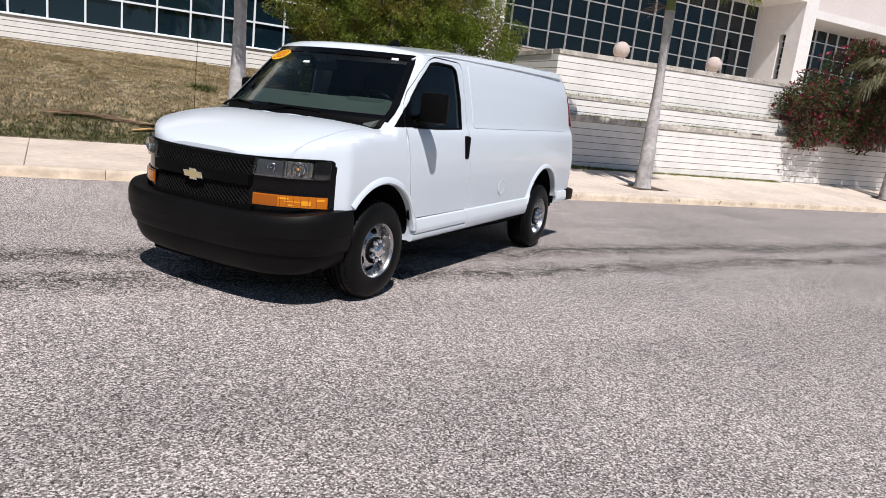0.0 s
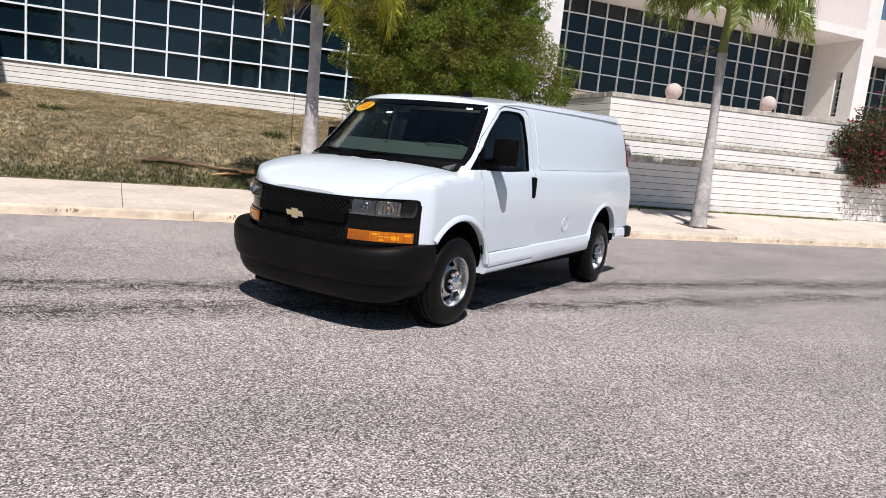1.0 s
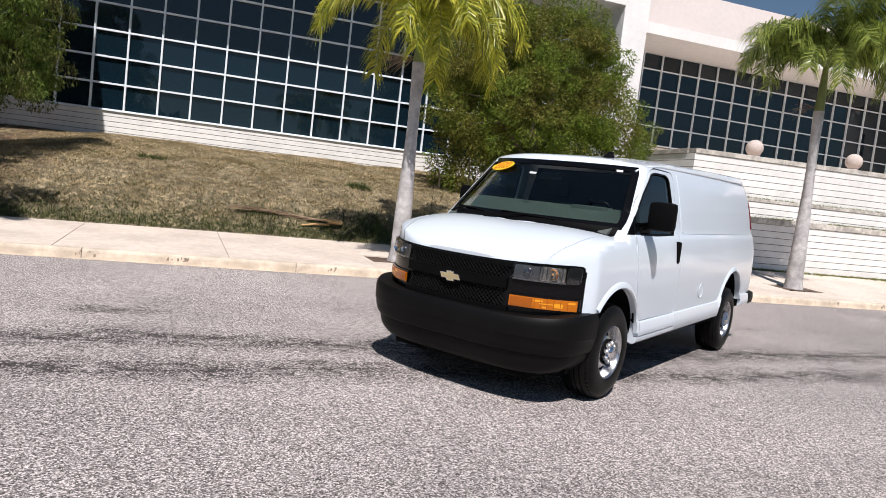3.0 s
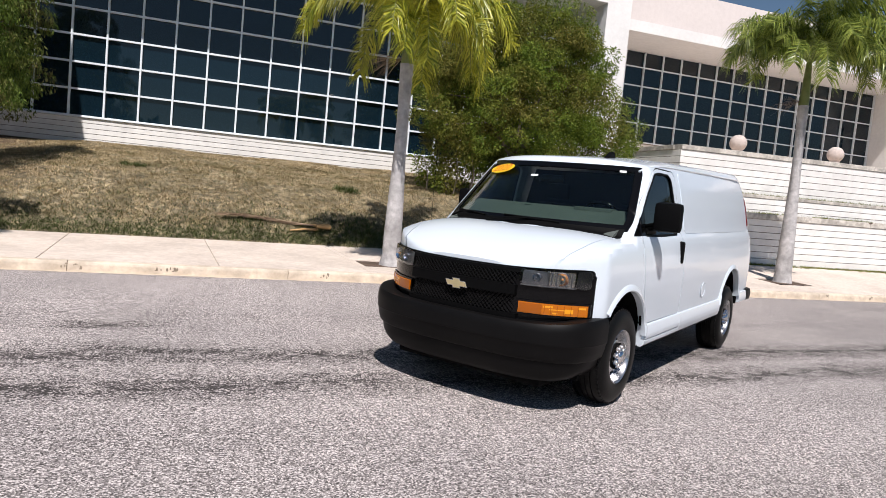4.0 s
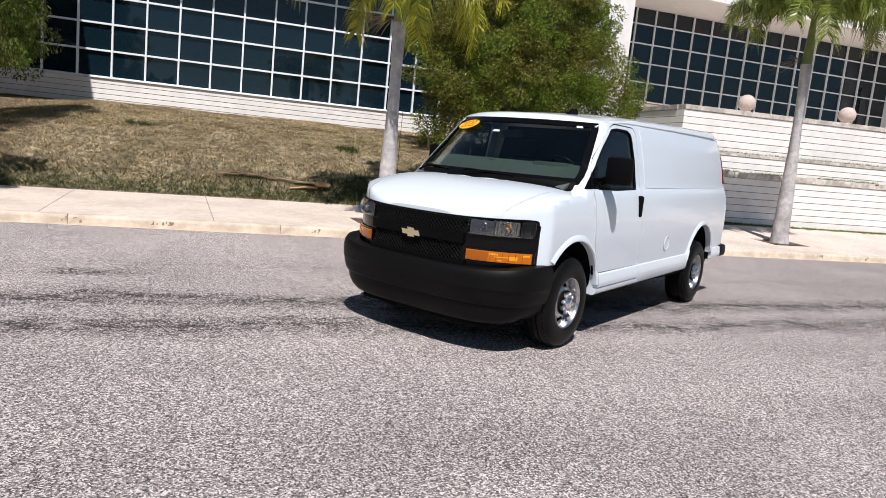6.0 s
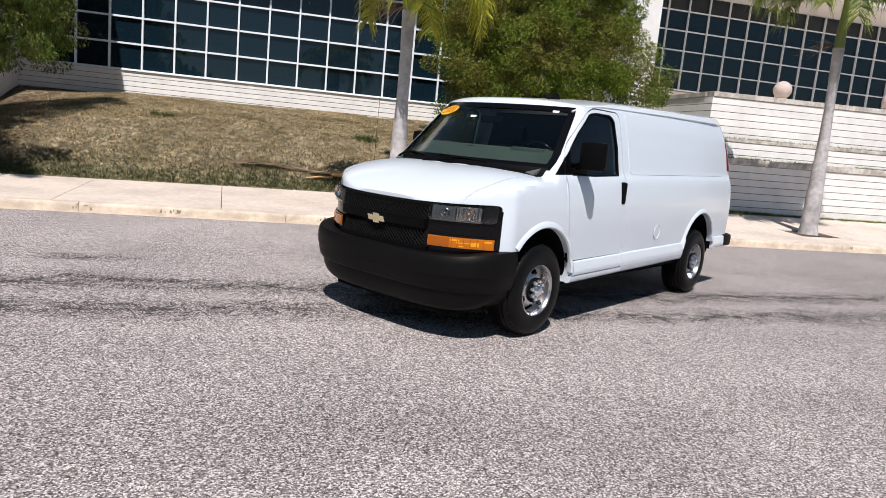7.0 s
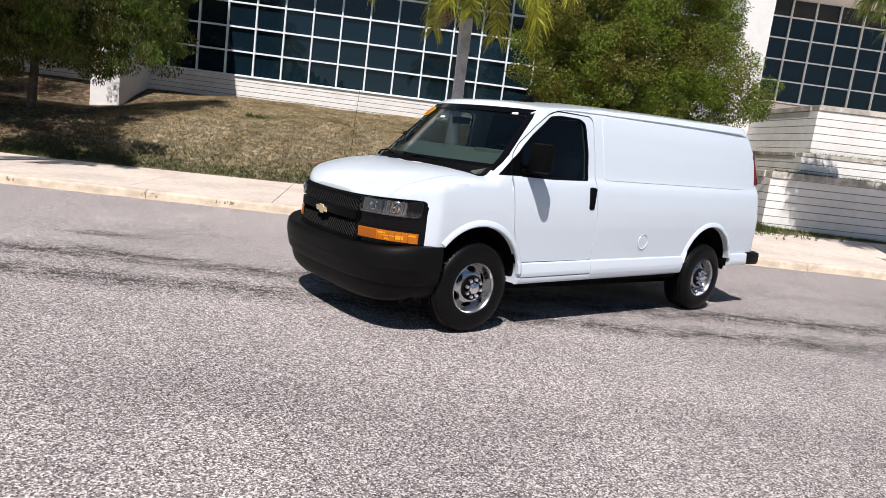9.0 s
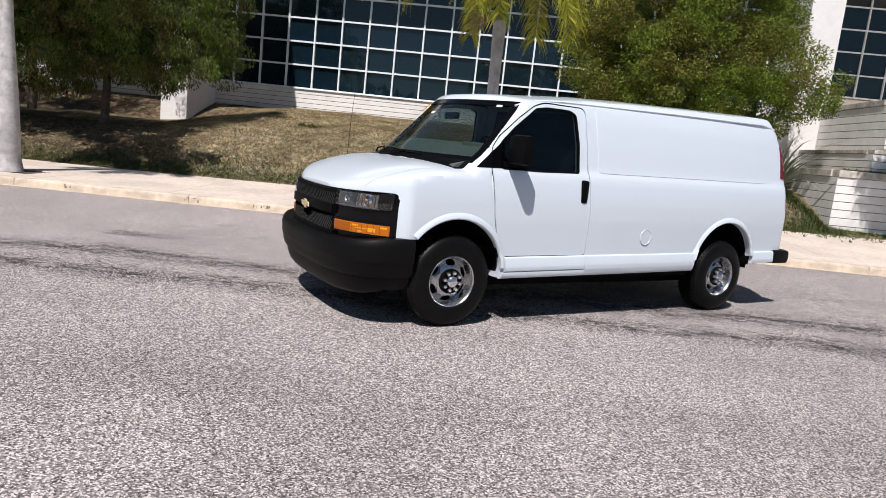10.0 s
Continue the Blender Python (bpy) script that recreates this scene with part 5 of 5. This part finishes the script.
def tree(name, label, at, limbs, clump_box, clumps, leaves, size, material, seed, trunk_r=0.16, droop=0.4, clump_r=(0.5, 0.9), sag=0.0, zlow=0.0):
    """A tree at a street place: tapered trunk, limbs that reach into the crown, and a crown of leafy clumps."""
    r = rng(seed)
    ob = new(name)
    u, v, z = at
    ob.matrix_world = STREET @ pose(u, v, z)
    tagged(ob, label, "tree")
    cx, cy, cz, rx, ry, rz = clump_box
    cs = []
    while len(cs) < clumps:
        q = r.uniform(-1, 1, 3)
        e = np.linalg.norm(q)
        if 0.25 < e < 1:
            w = 0.85 + 0.3 * r.random()
            zz = cz + q[2] * rz * w - sag * (q[0] ** 2 + q[1] ** 2) * rz
            if zz > zlow:
                cs.append((cx + q[0] * rx * w, cy + q[1] * ry * w, zz))
    cs = np.array(cs)
    bms = [tube([(0, 0, -0.3), (0.05, 0.03, cz * 0.25), (0.0, 0.0, cz * 0.55), (cx * 0.4, cy * 0.4, cz * 0.9)], [trunk_r * 1.25, trunk_r, trunk_r * 0.8, trunk_r * 0.45], 9)]
    for i in r.choice(len(cs), limbs, replace=False):
        c = cs[i]
        s = np.array([cx * 0.15, cy * 0.15, cz * (0.3 + 0.3 * r.random())])
        m1 = s + (c - s) * 0.45 + np.array([0, 0, 0.25 * rz])
        bms.append(tube([s, m1, c], [trunk_r * 0.5, trunk_r * 0.3, trunk_r * 0.08], 6))
    part("trunk", merge(*bms), M_BARK, ob, "grey-brown trunk with spreading limbs", 60)
    rad = np.stack([r.uniform(*clump_r, clumps), r.uniform(*clump_r, clumps), r.uniform(*clump_r, clumps) * 0.75], 1)
    vv, ff = leaf_cloud(r, cs, rad, leaves, size, 0.42 if droop < 1 else 0.28, droop)
    tagged(obj_me("crown", mesh_from(vv, ff, material), None, ob, "crown of many small leaves"), "", "", "", "stuff")
    return ob


tree("broadleaf_tree", "dense dark-green broadleaf tree beside the office wall", (8.7, 6.9, 1.4), 20, (0.2, 0.3, 3.3, 3.65, 2.0, 2.75), 430, 190000, 0.075, M_LEAF, 11, 0.17, 0.35, (0.28, 0.58), 0.15, 1.1)
tree("weeping_tree", "fine-leaved weeping tree over the bank", (-7.2, 7.4, 1.2), 16, (1.5, -0.6, 3.6, 2.5, 1.9, 2.8), 320, 115000, 0.085, M_LEAF_DARK, 12, 0.10, 1.6, (0.2, 0.5), 0.3, 1.0)
tree("weeping_tree", "fine-leaved weeping tree with low branches", (-9.8, 7.0, 1.2), 16, (0.3, -0.8, 3.3, 2.8, 1.9, 2.8), 290, 130000, 0.085, M_LEAF_DARK, 13, 0.11, 1.6, (0.2, 0.52), 0.45, 0.45)
tree("weeping_tree", "fine-leaved tree farther along the bank", (-13.6, 6.6, 1.1), 12, (0.0, -0.3, 3.2, 3.0, 2.0, 3.0), 170, 75000, 0.10, M_LEAF_DARK, 14, 0.13, 1.3, (0.3, 0.6), 0.35, 0.5)
tree("weeping_tree", "fine-leaved tree behind, close to the office wall", (-10.8, 10.0, 1.2), 12, (-0.6, 0.0, 4.2, 3.0, 1.8, 2.4), 150, 45000, 0.10, M_LEAF_DARK, 15, 0.12, 1.3, (0.3, 0.6), 0.35, 0.4)

# added tree with its crown out of view, there to cast dappled shade
tree("weeping_tree", "unseen tall fine-leaved tree, added to shade the bank and pavement", (-9.9, 5.2, 0.7), 14, (1.6, -1.8, 5.6, 3.6, 1.6, 1.1), 100, 30000, 0.12, M_LEAF_DARK, 16, 0.14, 0.8, (0.35, 0.65), 0.1, 4.3)


def palm(at, height, seed, shaft, fronds, length, lean=(0.0, 0.0), base_r=0.19, hang=1.0, arch=1.0, dead=1, leaf=None, plan=None):
    """A feather palm: ringed grey trunk, green crownshaft, arching fronds with hanging leaflets."""
    r = rng(seed)
    ob = new("palm_tree")
    ob.matrix_world = STREET @ pose(at[0], at[1], 0.12)
    tagged(ob, "feather palm with a smooth grey ringed trunk in the pavement", "palm tree", "palms along the street")
    pts, rad = [], []
    for i in range(61):
        t = i / 60
        pts.append((lean[0] * t * t, lean[1] * t * t, height * t))
        ring = 0.004 * (1 if i % 3 == 0 else 0)
        rad.append(0.115 + (base_r - 0.115) * max(0, 1 - t * 1.25) ** 1.6 + 0.012 * math.sin(t * 7) + ring + (0.05 * max(0, 1 - t * 18)))
    part("trunk", tube(pts, rad, 20), M_TRUNK, ob, "smooth grey ringed trunk", 60)
    top = Vector(pts[-1])
    sh = [(0, 0, shaft * t) for t in np.linspace(0, 1, 8)]
    part("crownshaft", moved(tube(sh, [0.12, 0.115, 0.105, 0.095, 0.085, 0.075, 0.065, 0.05], 14), Matrix.Translation(top)), M_SHAFT, ob, "green crownshaft", 60)
    start = top + Vector((0, 0, shaft * 0.85))
    for k in range(fronds):
        a = 2 * math.pi * (k * 0.381966) + r.uniform(-0.2, 0.2)
        young = k / fronds                      # later fronds stand more upright
        if plan:
            a, young = radians(plan[k][0]), plan[k][1]
        rise = 0.3 + 1.0 * young
        L = length * r.uniform(0.85, 1.1)
        n = 26
        path = []
        p = start.copy()
        ang = rise
        for i in range(n):
            path.append(p.copy())
            st = L / n
            p = p + Vector((math.cos(a) * math.cos(ang), math.sin(a) * math.cos(ang), math.sin(ang))) * st
            ang -= (0.055 + 0.075 * i / n) * (1.2 - 0.62 * young) * arch
            ang = max(ang, -1.4)
        fr = part("frond", tube(path, [0.016 * (1 - 0.85 * i / n) + 0.002 for i in range(n)], 5), M_SHAFT, ob)
        vs, fs = [], []
        for i in range(3, n):
            t = i / n
            ll = 0.70 * L / 2.2 * (math.sin(min(1, t * 1.25 + 0.12) * math.pi * 0.62) ** 0.8) * (1.12 - 0.55 * t)
            d = (path[min(i + 1, n - 1)] - path[i - 1]).normalized()
            sidev = d.cross(Vector((0, 0, 1)))
            sidev = sidev.normalized() if sidev.length > 0.1 else Vector((math.sin(a), -math.cos(a), 0))
            upv = sidev.cross(d)
            for q in range(6):
                pos = path[i].lerp(path[min(i + 1, n - 1)], (q + r.random()) / 6)
                for sg in (-1, 1):
                    out = (sidev * sg * r.uniform(0.45, 0.95) + d * r.uniform(0.45, 1.05) + upv * r.uniform(-0.55, 0.65)).normalized()
                    l1 = ll * r.uniform(0.75, 1.3)
                    w = 0.0165 * r.uniform(0.7, 1.3)
                    m1 = pos + out * l1 * 0.45
                    tip = m1 + (out * 0.6 + Vector((0, 0, -0.75 * hang * r.uniform(0.7, 1.2)))).normalized() * l1 * 0.6
                    wv = d * w
                    b = len(vs)
                    vs += [pos - wv * 0.5, pos + wv * 0.5, m1 + wv, m1 - wv, tip]
                    fs += [(b, b + 1, b + 2, b + 3), (b + 3, b + 2, b + 4)]
        me = bpy.data.meshes.new("leaflets")
        me.from_pydata([tuple(x) for x in vs], [], fs)
        me.materials.append(leaf or M_FROND)
        tagged(obj_me("foliage", me, None, fr), "", "", "", "stuff")
    # brown dead leaves and a seed spray below the crown
    for k in range(dead):
        a = 2.6 + 1.9 * k
        V, Fq = [], []
        for q in range(60):
            o = top + Vector((math.cos(a) * 0.1, math.sin(a) * 0.1, 0.1))
            e = a + r.normal(0, 0.35)
            L = r.uniform(0.35, 0.95)
            tip = o + Vector((math.cos(e) * L, math.sin(e) * L, r.uniform(-0.35, 0.2) - 0.25 * L))
            mid = o.lerp(tip, 0.5) + Vector((0, 0, 0.06))
            sd = Vector((-math.sin(e), math.cos(e), 0)) * 0.008
            b = len(V)
            V += [o - sd, o + sd, mid + sd, mid - sd, tip]
            Fq += [(b, b + 1, b + 2, b + 3), (b + 3, b + 2, b + 4)]
        me = bpy.data.meshes.new("dead_spray")
        me.from_pydata([tuple(x) for x in V], [], Fq)
        me.materials.append(M_HUSK)
        obj_me("dead_spray", me, None, ob, "dry brown spray under the crown")
    return ob, start


M_SHAFT = grained("crownshaft", (0.16, 0.20, 0.06), (0.24, 0.26, 0.09), 6, 0.45, 0.05)
palm(PALMS[0], 4.3, 21, 0.7, 13, 2.3, (-0.1, 0.0), 0.20)
CROWN = [(-95, 0.15), (-45, 0.25), (-22, 0.5), (165, 0.45), (150, 0.6), (110, 0.2), (60, 0.3), (20, 0.35), (-125, 0.85), (-70, 0.65), (-120, 0.35), (-85, 0.45), (-112, 0.2), (-100, 0.55), (-130, 0.6), (200, 0.8), (90, 0.75), (0, 0.85), (-110, 0.95), (45, 0.9), (-30, 0.1)]
palm(PALMS[1], 3.72, 22, 0.95, 21, 2.35, (-0.02, 0.0), 0.17, 1.2, 1.12, plan=CROWN)
CROWN_TALL = [(175, 0.40), (165, 0.5), (185, 0.56), (195, 0.66), (-51, 0.40), (-40, 0.5), (-60, 0.6), (-130, 0.3), (-150, 0.4), (-100, 0.5), (-75, 0.35), (-5, 0.45), (-95, 0.62), (-120, 0.58), (-10, 0.55), (-20, 0.62), (170, 0.68), (-160, 0.6), (-115, 0.95), (-65, 0.9), (150, 0.5), (-45, 0.82), (180, 0.6), (-165, 0.5), (-140, 0.85), (-90, 1.0), (172, 0.28), (-55, 0.3)]
palm(PALMS[2], 4.45, 23, 1.2, 28, 2.4, (-0.02, 0.05), 0.20, 1.2, 1.02, 1, M_FROND_GREEN, CROWN_TALL)
palm(PALMS[3], 3.6, 24, 0.6, 9, 2.2, (-0.3, 0.1), 0.26, leaf=M_FROND_DULL)
for u, v in PALMS:
    soil = grid(9, 9, lambda i, j: Vector((u - 0.58 + 1.16 * i / 8, v - 0.43 + 0.86 * j / 8, 0.13 + (back_height(u) - 0.14) * (v / 3.8) - 0.015 + 0.012 * noise.noise(Vector((u + i, v + j, 0)) * 2))))
    tagged(obj("planter_soil", soil, M_SOIL, None, "square of dark soil round a palm", 60, STREET), "", "soil", "", "structure")


GU, GV = np.arange(-14, 17, 0.1), np.arange(3.9, 13.5, 0.1)
BANK = np.array([[bank_height(a, b) for b in GV] for a in GU])


def bank_z(u, v):
    """Heights of the bank at many places."""
    i = np.clip((u - GU[0]) / 0.1, 0, len(GU) - 1.001)
    j = np.clip((v - GV[0]) / 0.1, 0, len(GV) - 1.001)
    i0, j0 = i.astype(int), j.astype(int)
    fi, fj = i - i0, j - j0
    return (BANK[i0, j0] * (1 - fi) + BANK[i0 + 1, j0] * fi) * (1 - fj) + (BANK[i0, j0 + 1] * (1 - fi) + BANK[i0 + 1, j0 + 1] * fi) * fj


def tufts(name, label, r, us, vs, n, length, spread, material, category="grass", blades=5, zf=None, fm=STREET, width=0.006):
    """Many grass tufts as one object."""
    pu, pv = np.repeat(us(r, n), blades), np.repeat(vs(r, n), blades)
    N = len(pu)
    pu, pv = pu + r.normal(size=N) * spread * 0.4, pv + r.normal(size=N) * spread * 0.4
    z = (bank_z(pu, pv) if zf is None else np.array([zf(a, b) for a, b in zip(pu, pv)])) - 0.01
    th = r.uniform(0, 2 * np.pi, N)
    L = length * r.uniform(0.5, 1.3, N)
    o = np.stack([pu, pv, z], 1)
    tip = o + np.stack([np.cos(th) * L * r.uniform(0.3, 1.0, N), np.sin(th) * L * r.uniform(0.3, 1.0, N), L * r.uniform(0.25, 0.9, N)], 1)
    sd = np.stack([-np.sin(th), np.cos(th), np.zeros(N)], 1) * width
    V = np.stack([o - sd, o + sd, tip], 1).reshape(-1, 3)
    ob = new(name, mesh_from(V, np.arange(3 * N).reshape(-1, 3), material))
    ob.matrix_world = fm
    return tagged(ob, label, category, "", "stuff")


R = rng(5)
uni = lambda a, b: (lambda r, n: r.uniform(a, b, n))
tufts("dry_grass", "straw-coloured dry grass on the bank", R, uni(-5.2, 10.5), lambda r, n: 4.45 + 8 * r.random(n) ** 1.1, 11500, 0.06, 0.2, M_STRAW, width=0.008, blades=24)
tufts("green_grass", "green grass along the foot of the bank", R, uni(-10, 12), lambda r, n: 3.95 + np.abs(r.normal(0, 0.42, n)), 15000, 0.08, 0.09, M_GRASS, width=0.007)
tufts("green_grass", "patchy green grass among the dry grass", R, uni(-9, 11), lambda r, n: 4.2 + 6 * r.random(n), 11000, 0.05, 0.09, M_GRASS, width=0.008)
for (a, b, wd, n, L) in ((3.5, 6.3, 0.16, 90, 0.2), (-1.5, 7.3, 0.16, 70, 0.14), (0.9, 4.6, 0.2, 90, 0.12), (3.4, 4.5, 0.5, 260, 0.16), (11.6, 4.3, 0.7, 380, 0.16)):
    tufts("weed_clump", "green weed clump on the bank", R, lambda r, k: r.normal(a, wd, k), lambda r, k: r.normal(b, wd * 0.6, k), n, L, 0.06, M_GRASS, "weeds", width=0.010)
tufts("bank_weeds", "weeds where the bank meets the wall's return", R, lambda r, n: 11.75 - np.abs(r.normal(0, 0.25, n)), uni(4.1, 7.0), 900, 0.13, 0.08, M_GRASS, "weeds", width=0.010)


def base1(b, n):
    q = STREET.inverted() @ (BUILD @ Vector((b, n, 0)))
    return bank_height(q.x, q.y) if q.y > 3.96 else 0.14 + (back_height(q.x) - 0.14) * (q.y - 0.16) / 3.8


tufts("wall_weeds", "low weeds along the foot of the street wall", R, uni(15.9, 26.5), lambda r, n: -6.79 - np.abs(r.normal(0, 0.10, n)), 1300, 0.08, 0.06, M_WEED, "weeds", zf=base1, fm=BUILD, width=0.012)
tufts("ledge_weeds", "weeds on the middle wall's ledge", R, uni(17.2, 33), uni(-6.0, -5.88), 1500, 0.12, 0.05, M_WEED, "weeds", zf=lambda b, n: 2.42 + SL * (b - 17.2), fm=BUILD, width=0.012)
tufts("ledge_weeds", "weeds on the street wall's ledge", R, lambda r, n: np.clip(r.choice([16.6, 17.3, 18.6, 20.4, 22.7, 24.0], n) + r.normal(0, 0.35, n), 16.35, 26), uni(-6.45, -6.32), 900, 0.12, 0.05, M_WEED, "weeds", zf=lambda b, n: 1.838 + SL * (b - 16.3), fm=BUILD, width=0.012)


def leafy(name, label, category, fm, clumps, radii, n, size, material, seed, extra=None):
    r = rng(seed)
    v, f = leaf_cloud(r, np.array(clumps), np.array(radii), n, size, 0.5, 0.1, 0.3)
    ob = new(name)
    ob.matrix_world = fm
    tagged(ob, label, category)
    obj_me("foliage", mesh_from(v, f, material), None, ob)
    stems = []
    for c in clumps:
        stems.append(tube([(c[0] * 0.9 + extra[0] * 0.1, c[1], extra[2]), ((c[0] + 0.1), c[1] - 0.05, (c[2] + extra[2]) / 2), c], [0.03, 0.02, 0.008], 5))
    tagged(part("stems", merge(*stems), M_BARK, ob), "", "", "", "stuff")
    return ob


rb = rng(31)
cl = [(rb.uniform(26.8, 38.0), rb.uniform(-7.5, -5.6), 2.1 + 3.4 * rb.random()) for i in range(110)] + [(rb.uniform(28.3, 38.0), rb.uniform(-8.0, -7.1), 2.5 + 0.9 * rb.random()) for i in range(60)]
cl = [(b, n, 2.0 + (z - 2.0) * min(1.0, 0.25 + (b - 26.6) / 4.0) ) for b, n, z in cl]
bush = leafy("flowering_bush", "dark green flowering bush with red blooms over the wall", "bush", BUILD, cl, [(0.6, 0.5, 0.45)] * 170, 95000, 0.09, M_BUSH, 32, (33, -6.2, 1.9))
vb, fb = leaf_cloud(rb, np.array(cl), np.array([(0.66, 0.56, 0.5)] * 170), 6200, 0.115, 0.8, 0.0, 0.8)
tagged(obj_me("blooms", mesh_from(vb, fb, M_BLOOM), None, bush, "clusters of red blooms"), "", "", "", "stuff")
# hanging growth and shrubs at the bank's upper end
cl2 = [(rb.uniform(5.4, 9.5), rb.uniform(6.2, 8.2), rb.uniform(1.8, 2.9)) for _ in range(26)] + [(rb.uniform(9.2, 10.4), rb.uniform(6.6, 8.0), rb.uniform(1.8, 2.5)) for _ in range(22)] + [(rb.uniform(10.6, 11.5), rb.uniform(7.2, 9.0), rb.uniform(1.7, 2.9)) for _ in range(20)]
leafy("shrub", "green shrubs under the broadleaf tree", "shrub", STREET, cl2, [(0.45, 0.4, 0.55)] * 68, 22000, 0.09, M_LEAF, 33, (7, 7, 1.5))


def strap_plant(u, v, z, n, L, seed):
    r = rng(seed)
    V, Fq = [], []
    for _ in range(n):
        a = r.uniform(0, 2 * np.pi)
        up = r.uniform(0.6, 1.4)
        pts = [np.array([0, 0, 0.0])]
        for i in range(5):
            up -= 0.22
            pts.append(pts[-1] + np.array([math.cos(a) * math.cos(up), math.sin(a) * math.cos(up), math.sin(up)]) * L / 5 * r.uniform(0.9, 1.1))
        s = np.array([-math.sin(a), math.cos(a), 0])
        for i, p in enumerate(pts):
            w = 0.05 * (1 - i / 5.2) + 0.004
            V += [p - s * w, p + s * w]
        k = len(V) - 12
        Fq += [(k + 2 * i, k + 2 * i + 1, k + 2 * i + 3, k + 2 * i + 2) for i in range(5)]
    me = bpy.data.meshes.new("strap_plant")
    me.from_pydata([tuple(x) for x in V], [], Fq)
    me.materials.append(M_STRAP)
    ob = new("strap_plant", me)
    ob.matrix_world = STREET @ pose(u, v, z)
    tagged(ob, "grey-green strap-leaved plant beside the wall", "plant")


M_STRAP = leaf_material("strap_leaf", (0.16, 0.18, 0.12), (0.30, 0.31, 0.22), 0.15, 0.5)
strap_plant(11.35, 6.5, bank_height(11.35, 6.5) + 0.0, 46, 2.3, 41)


# ---- fallen palm frond and litter at the foot of the bank ----
ob = new("fallen_frond")
ob.matrix_world = STREET @ pose(0, 0, 0)
tagged(ob, "dead brown palm frond lying at the foot of the bank", "dead frond")
fp = [Vector((0.35 + 2.0 * t, 4.62 - 0.10 * t + 0.06 * math.sin(3 * t), bank_height(0.35 + 2.0 * t, 4.62 - 0.1 * t) + 0.10 + 0.03 * math.sin(5 * t))) for t in np.linspace(0, 1, 14)]
part("stalk", tube(fp, [0.010 + 0.016 * i / 13 for i in range(14)], 6), M_HUSK, ob, "", 60)
V, Fq = [], []
rf = rng(6)
for i in range(1, 12):
    for q in range(22):
        p = fp[i].lerp(fp[i + 1], q / 22)
        sg = 1 if q % 2 else -1
        tip = p + Vector((-rf.uniform(0.1, 0.45), sg * rf.uniform(0.02, 0.13), rf.uniform(-0.03, 0.05)))
        k = len(V)
        V += [p + Vector((0, 0, 0.012)), p - Vector((0, 0, 0.012)), tip]
        Fq.append((k, k + 1, k + 2))
me = bpy.data.meshes.new("dry_leaflets")
me.from_pydata([tuple(x) for x in V], [], Fq)
me.materials.append(M_HUSK)
obj_me("dry_leaflets", me, None, ob)
sheath = tube([fp[-1], fp[-1] + Vector((0.18, -0.06, 0.02)), fp[-1] + Vector((0.30, -0.16, 0.0)), fp[-1] + Vector((0.0, -0.20, 0.0))], [0.025, 0.045, 0.06, 0.04], 8)
M_SHEATH = grained("tan_sheath", (0.52, 0.30, 0.12), (0.66, 0.42, 0.20), 8, 0.7, 0.1)
part("sheath", sheath, M_SHEATH, ob, "pale tan leaf sheath", 60)

for k, (du, dv, a, L) in enumerate(((0.05, -0.12, 0.10, 0.62), (0.18, -0.05, -0.25, 0.40))):
    q = fp[-1] + Vector((du, dv, 0))
    e = q + Vector((-L * math.cos(a), -L * math.sin(a), 0))
    q.z, e.z = bank_height(q.x, q.y) + 0.06, bank_height(e.x, e.y) + 0.05
    part("broken_stalk", tube([q, q.lerp(e, 0.5) + Vector((0, 0, 0.02)), e], [0.03, 0.024, 0.016], 7), M_SHEATH, ob, "pale tan broken stalk", 60)

# leaf litter below the weeping trees
rl = rng(8)
n = 5200
pu, pv = rl.uniform(-11.5, -3.9, n), rl.uniform(4.0, 8.0, n)
V, Fq = [], []
for a, b in zip(pu, pv):
    z = bank_height(a, b) + 0.015
    th = rl.uniform(0, 6.28)
    d1, d2 = np.array([math.cos(th), math.sin(th), rl.uniform(-0.3, 0.5)]) * rl.uniform(0.02, 0.06), np.array([-math.sin(th), math.cos(th), rl.uniform(-0.3, 0.3)]) * 0.018
    c = np.array([a, b, z])
    k = len(V)
    V += [c - d1, c + d2, c + d1, c - d2]
    Fq.append((k, k + 1, k + 2, k + 3))
me = bpy.data.meshes.new("leaf_litter")
me.from_pydata([tuple(x) for x in V], [], Fq)
me.materials.append(M_HUSK)
lit = new("leaf_litter", me)
lit.matrix_world = STREET
tagged(lit, "brown fallen leaves on the shaded bank", "leaf litter", "", "stuff")

# far woods across the street
rw = rng(9)
cw = []
for k in range(260):
    a = rw.uniform(-70, 80)
    cw.append((a, -34 - rw.uniform(0, 12), rw.uniform(0.5, 1) * (4.0 + 3.2 * noise.noise(Vector((a * 0.09, 3.1, 0))))))
v, f = leaf_cloud(rw, np.array(cw), np.array([(2.2, 1.6, 1.9)] * 260), 42000, 0.9, 0.6, 0.1, 0.4)
woods = obj_me("far_woods", mesh_from(v, f, M_LEAF_DARK), None, None, "belt of dark trees across the street")
woods.matrix_world = STREET
tagged(woods, "", "woods", "", "stuff")
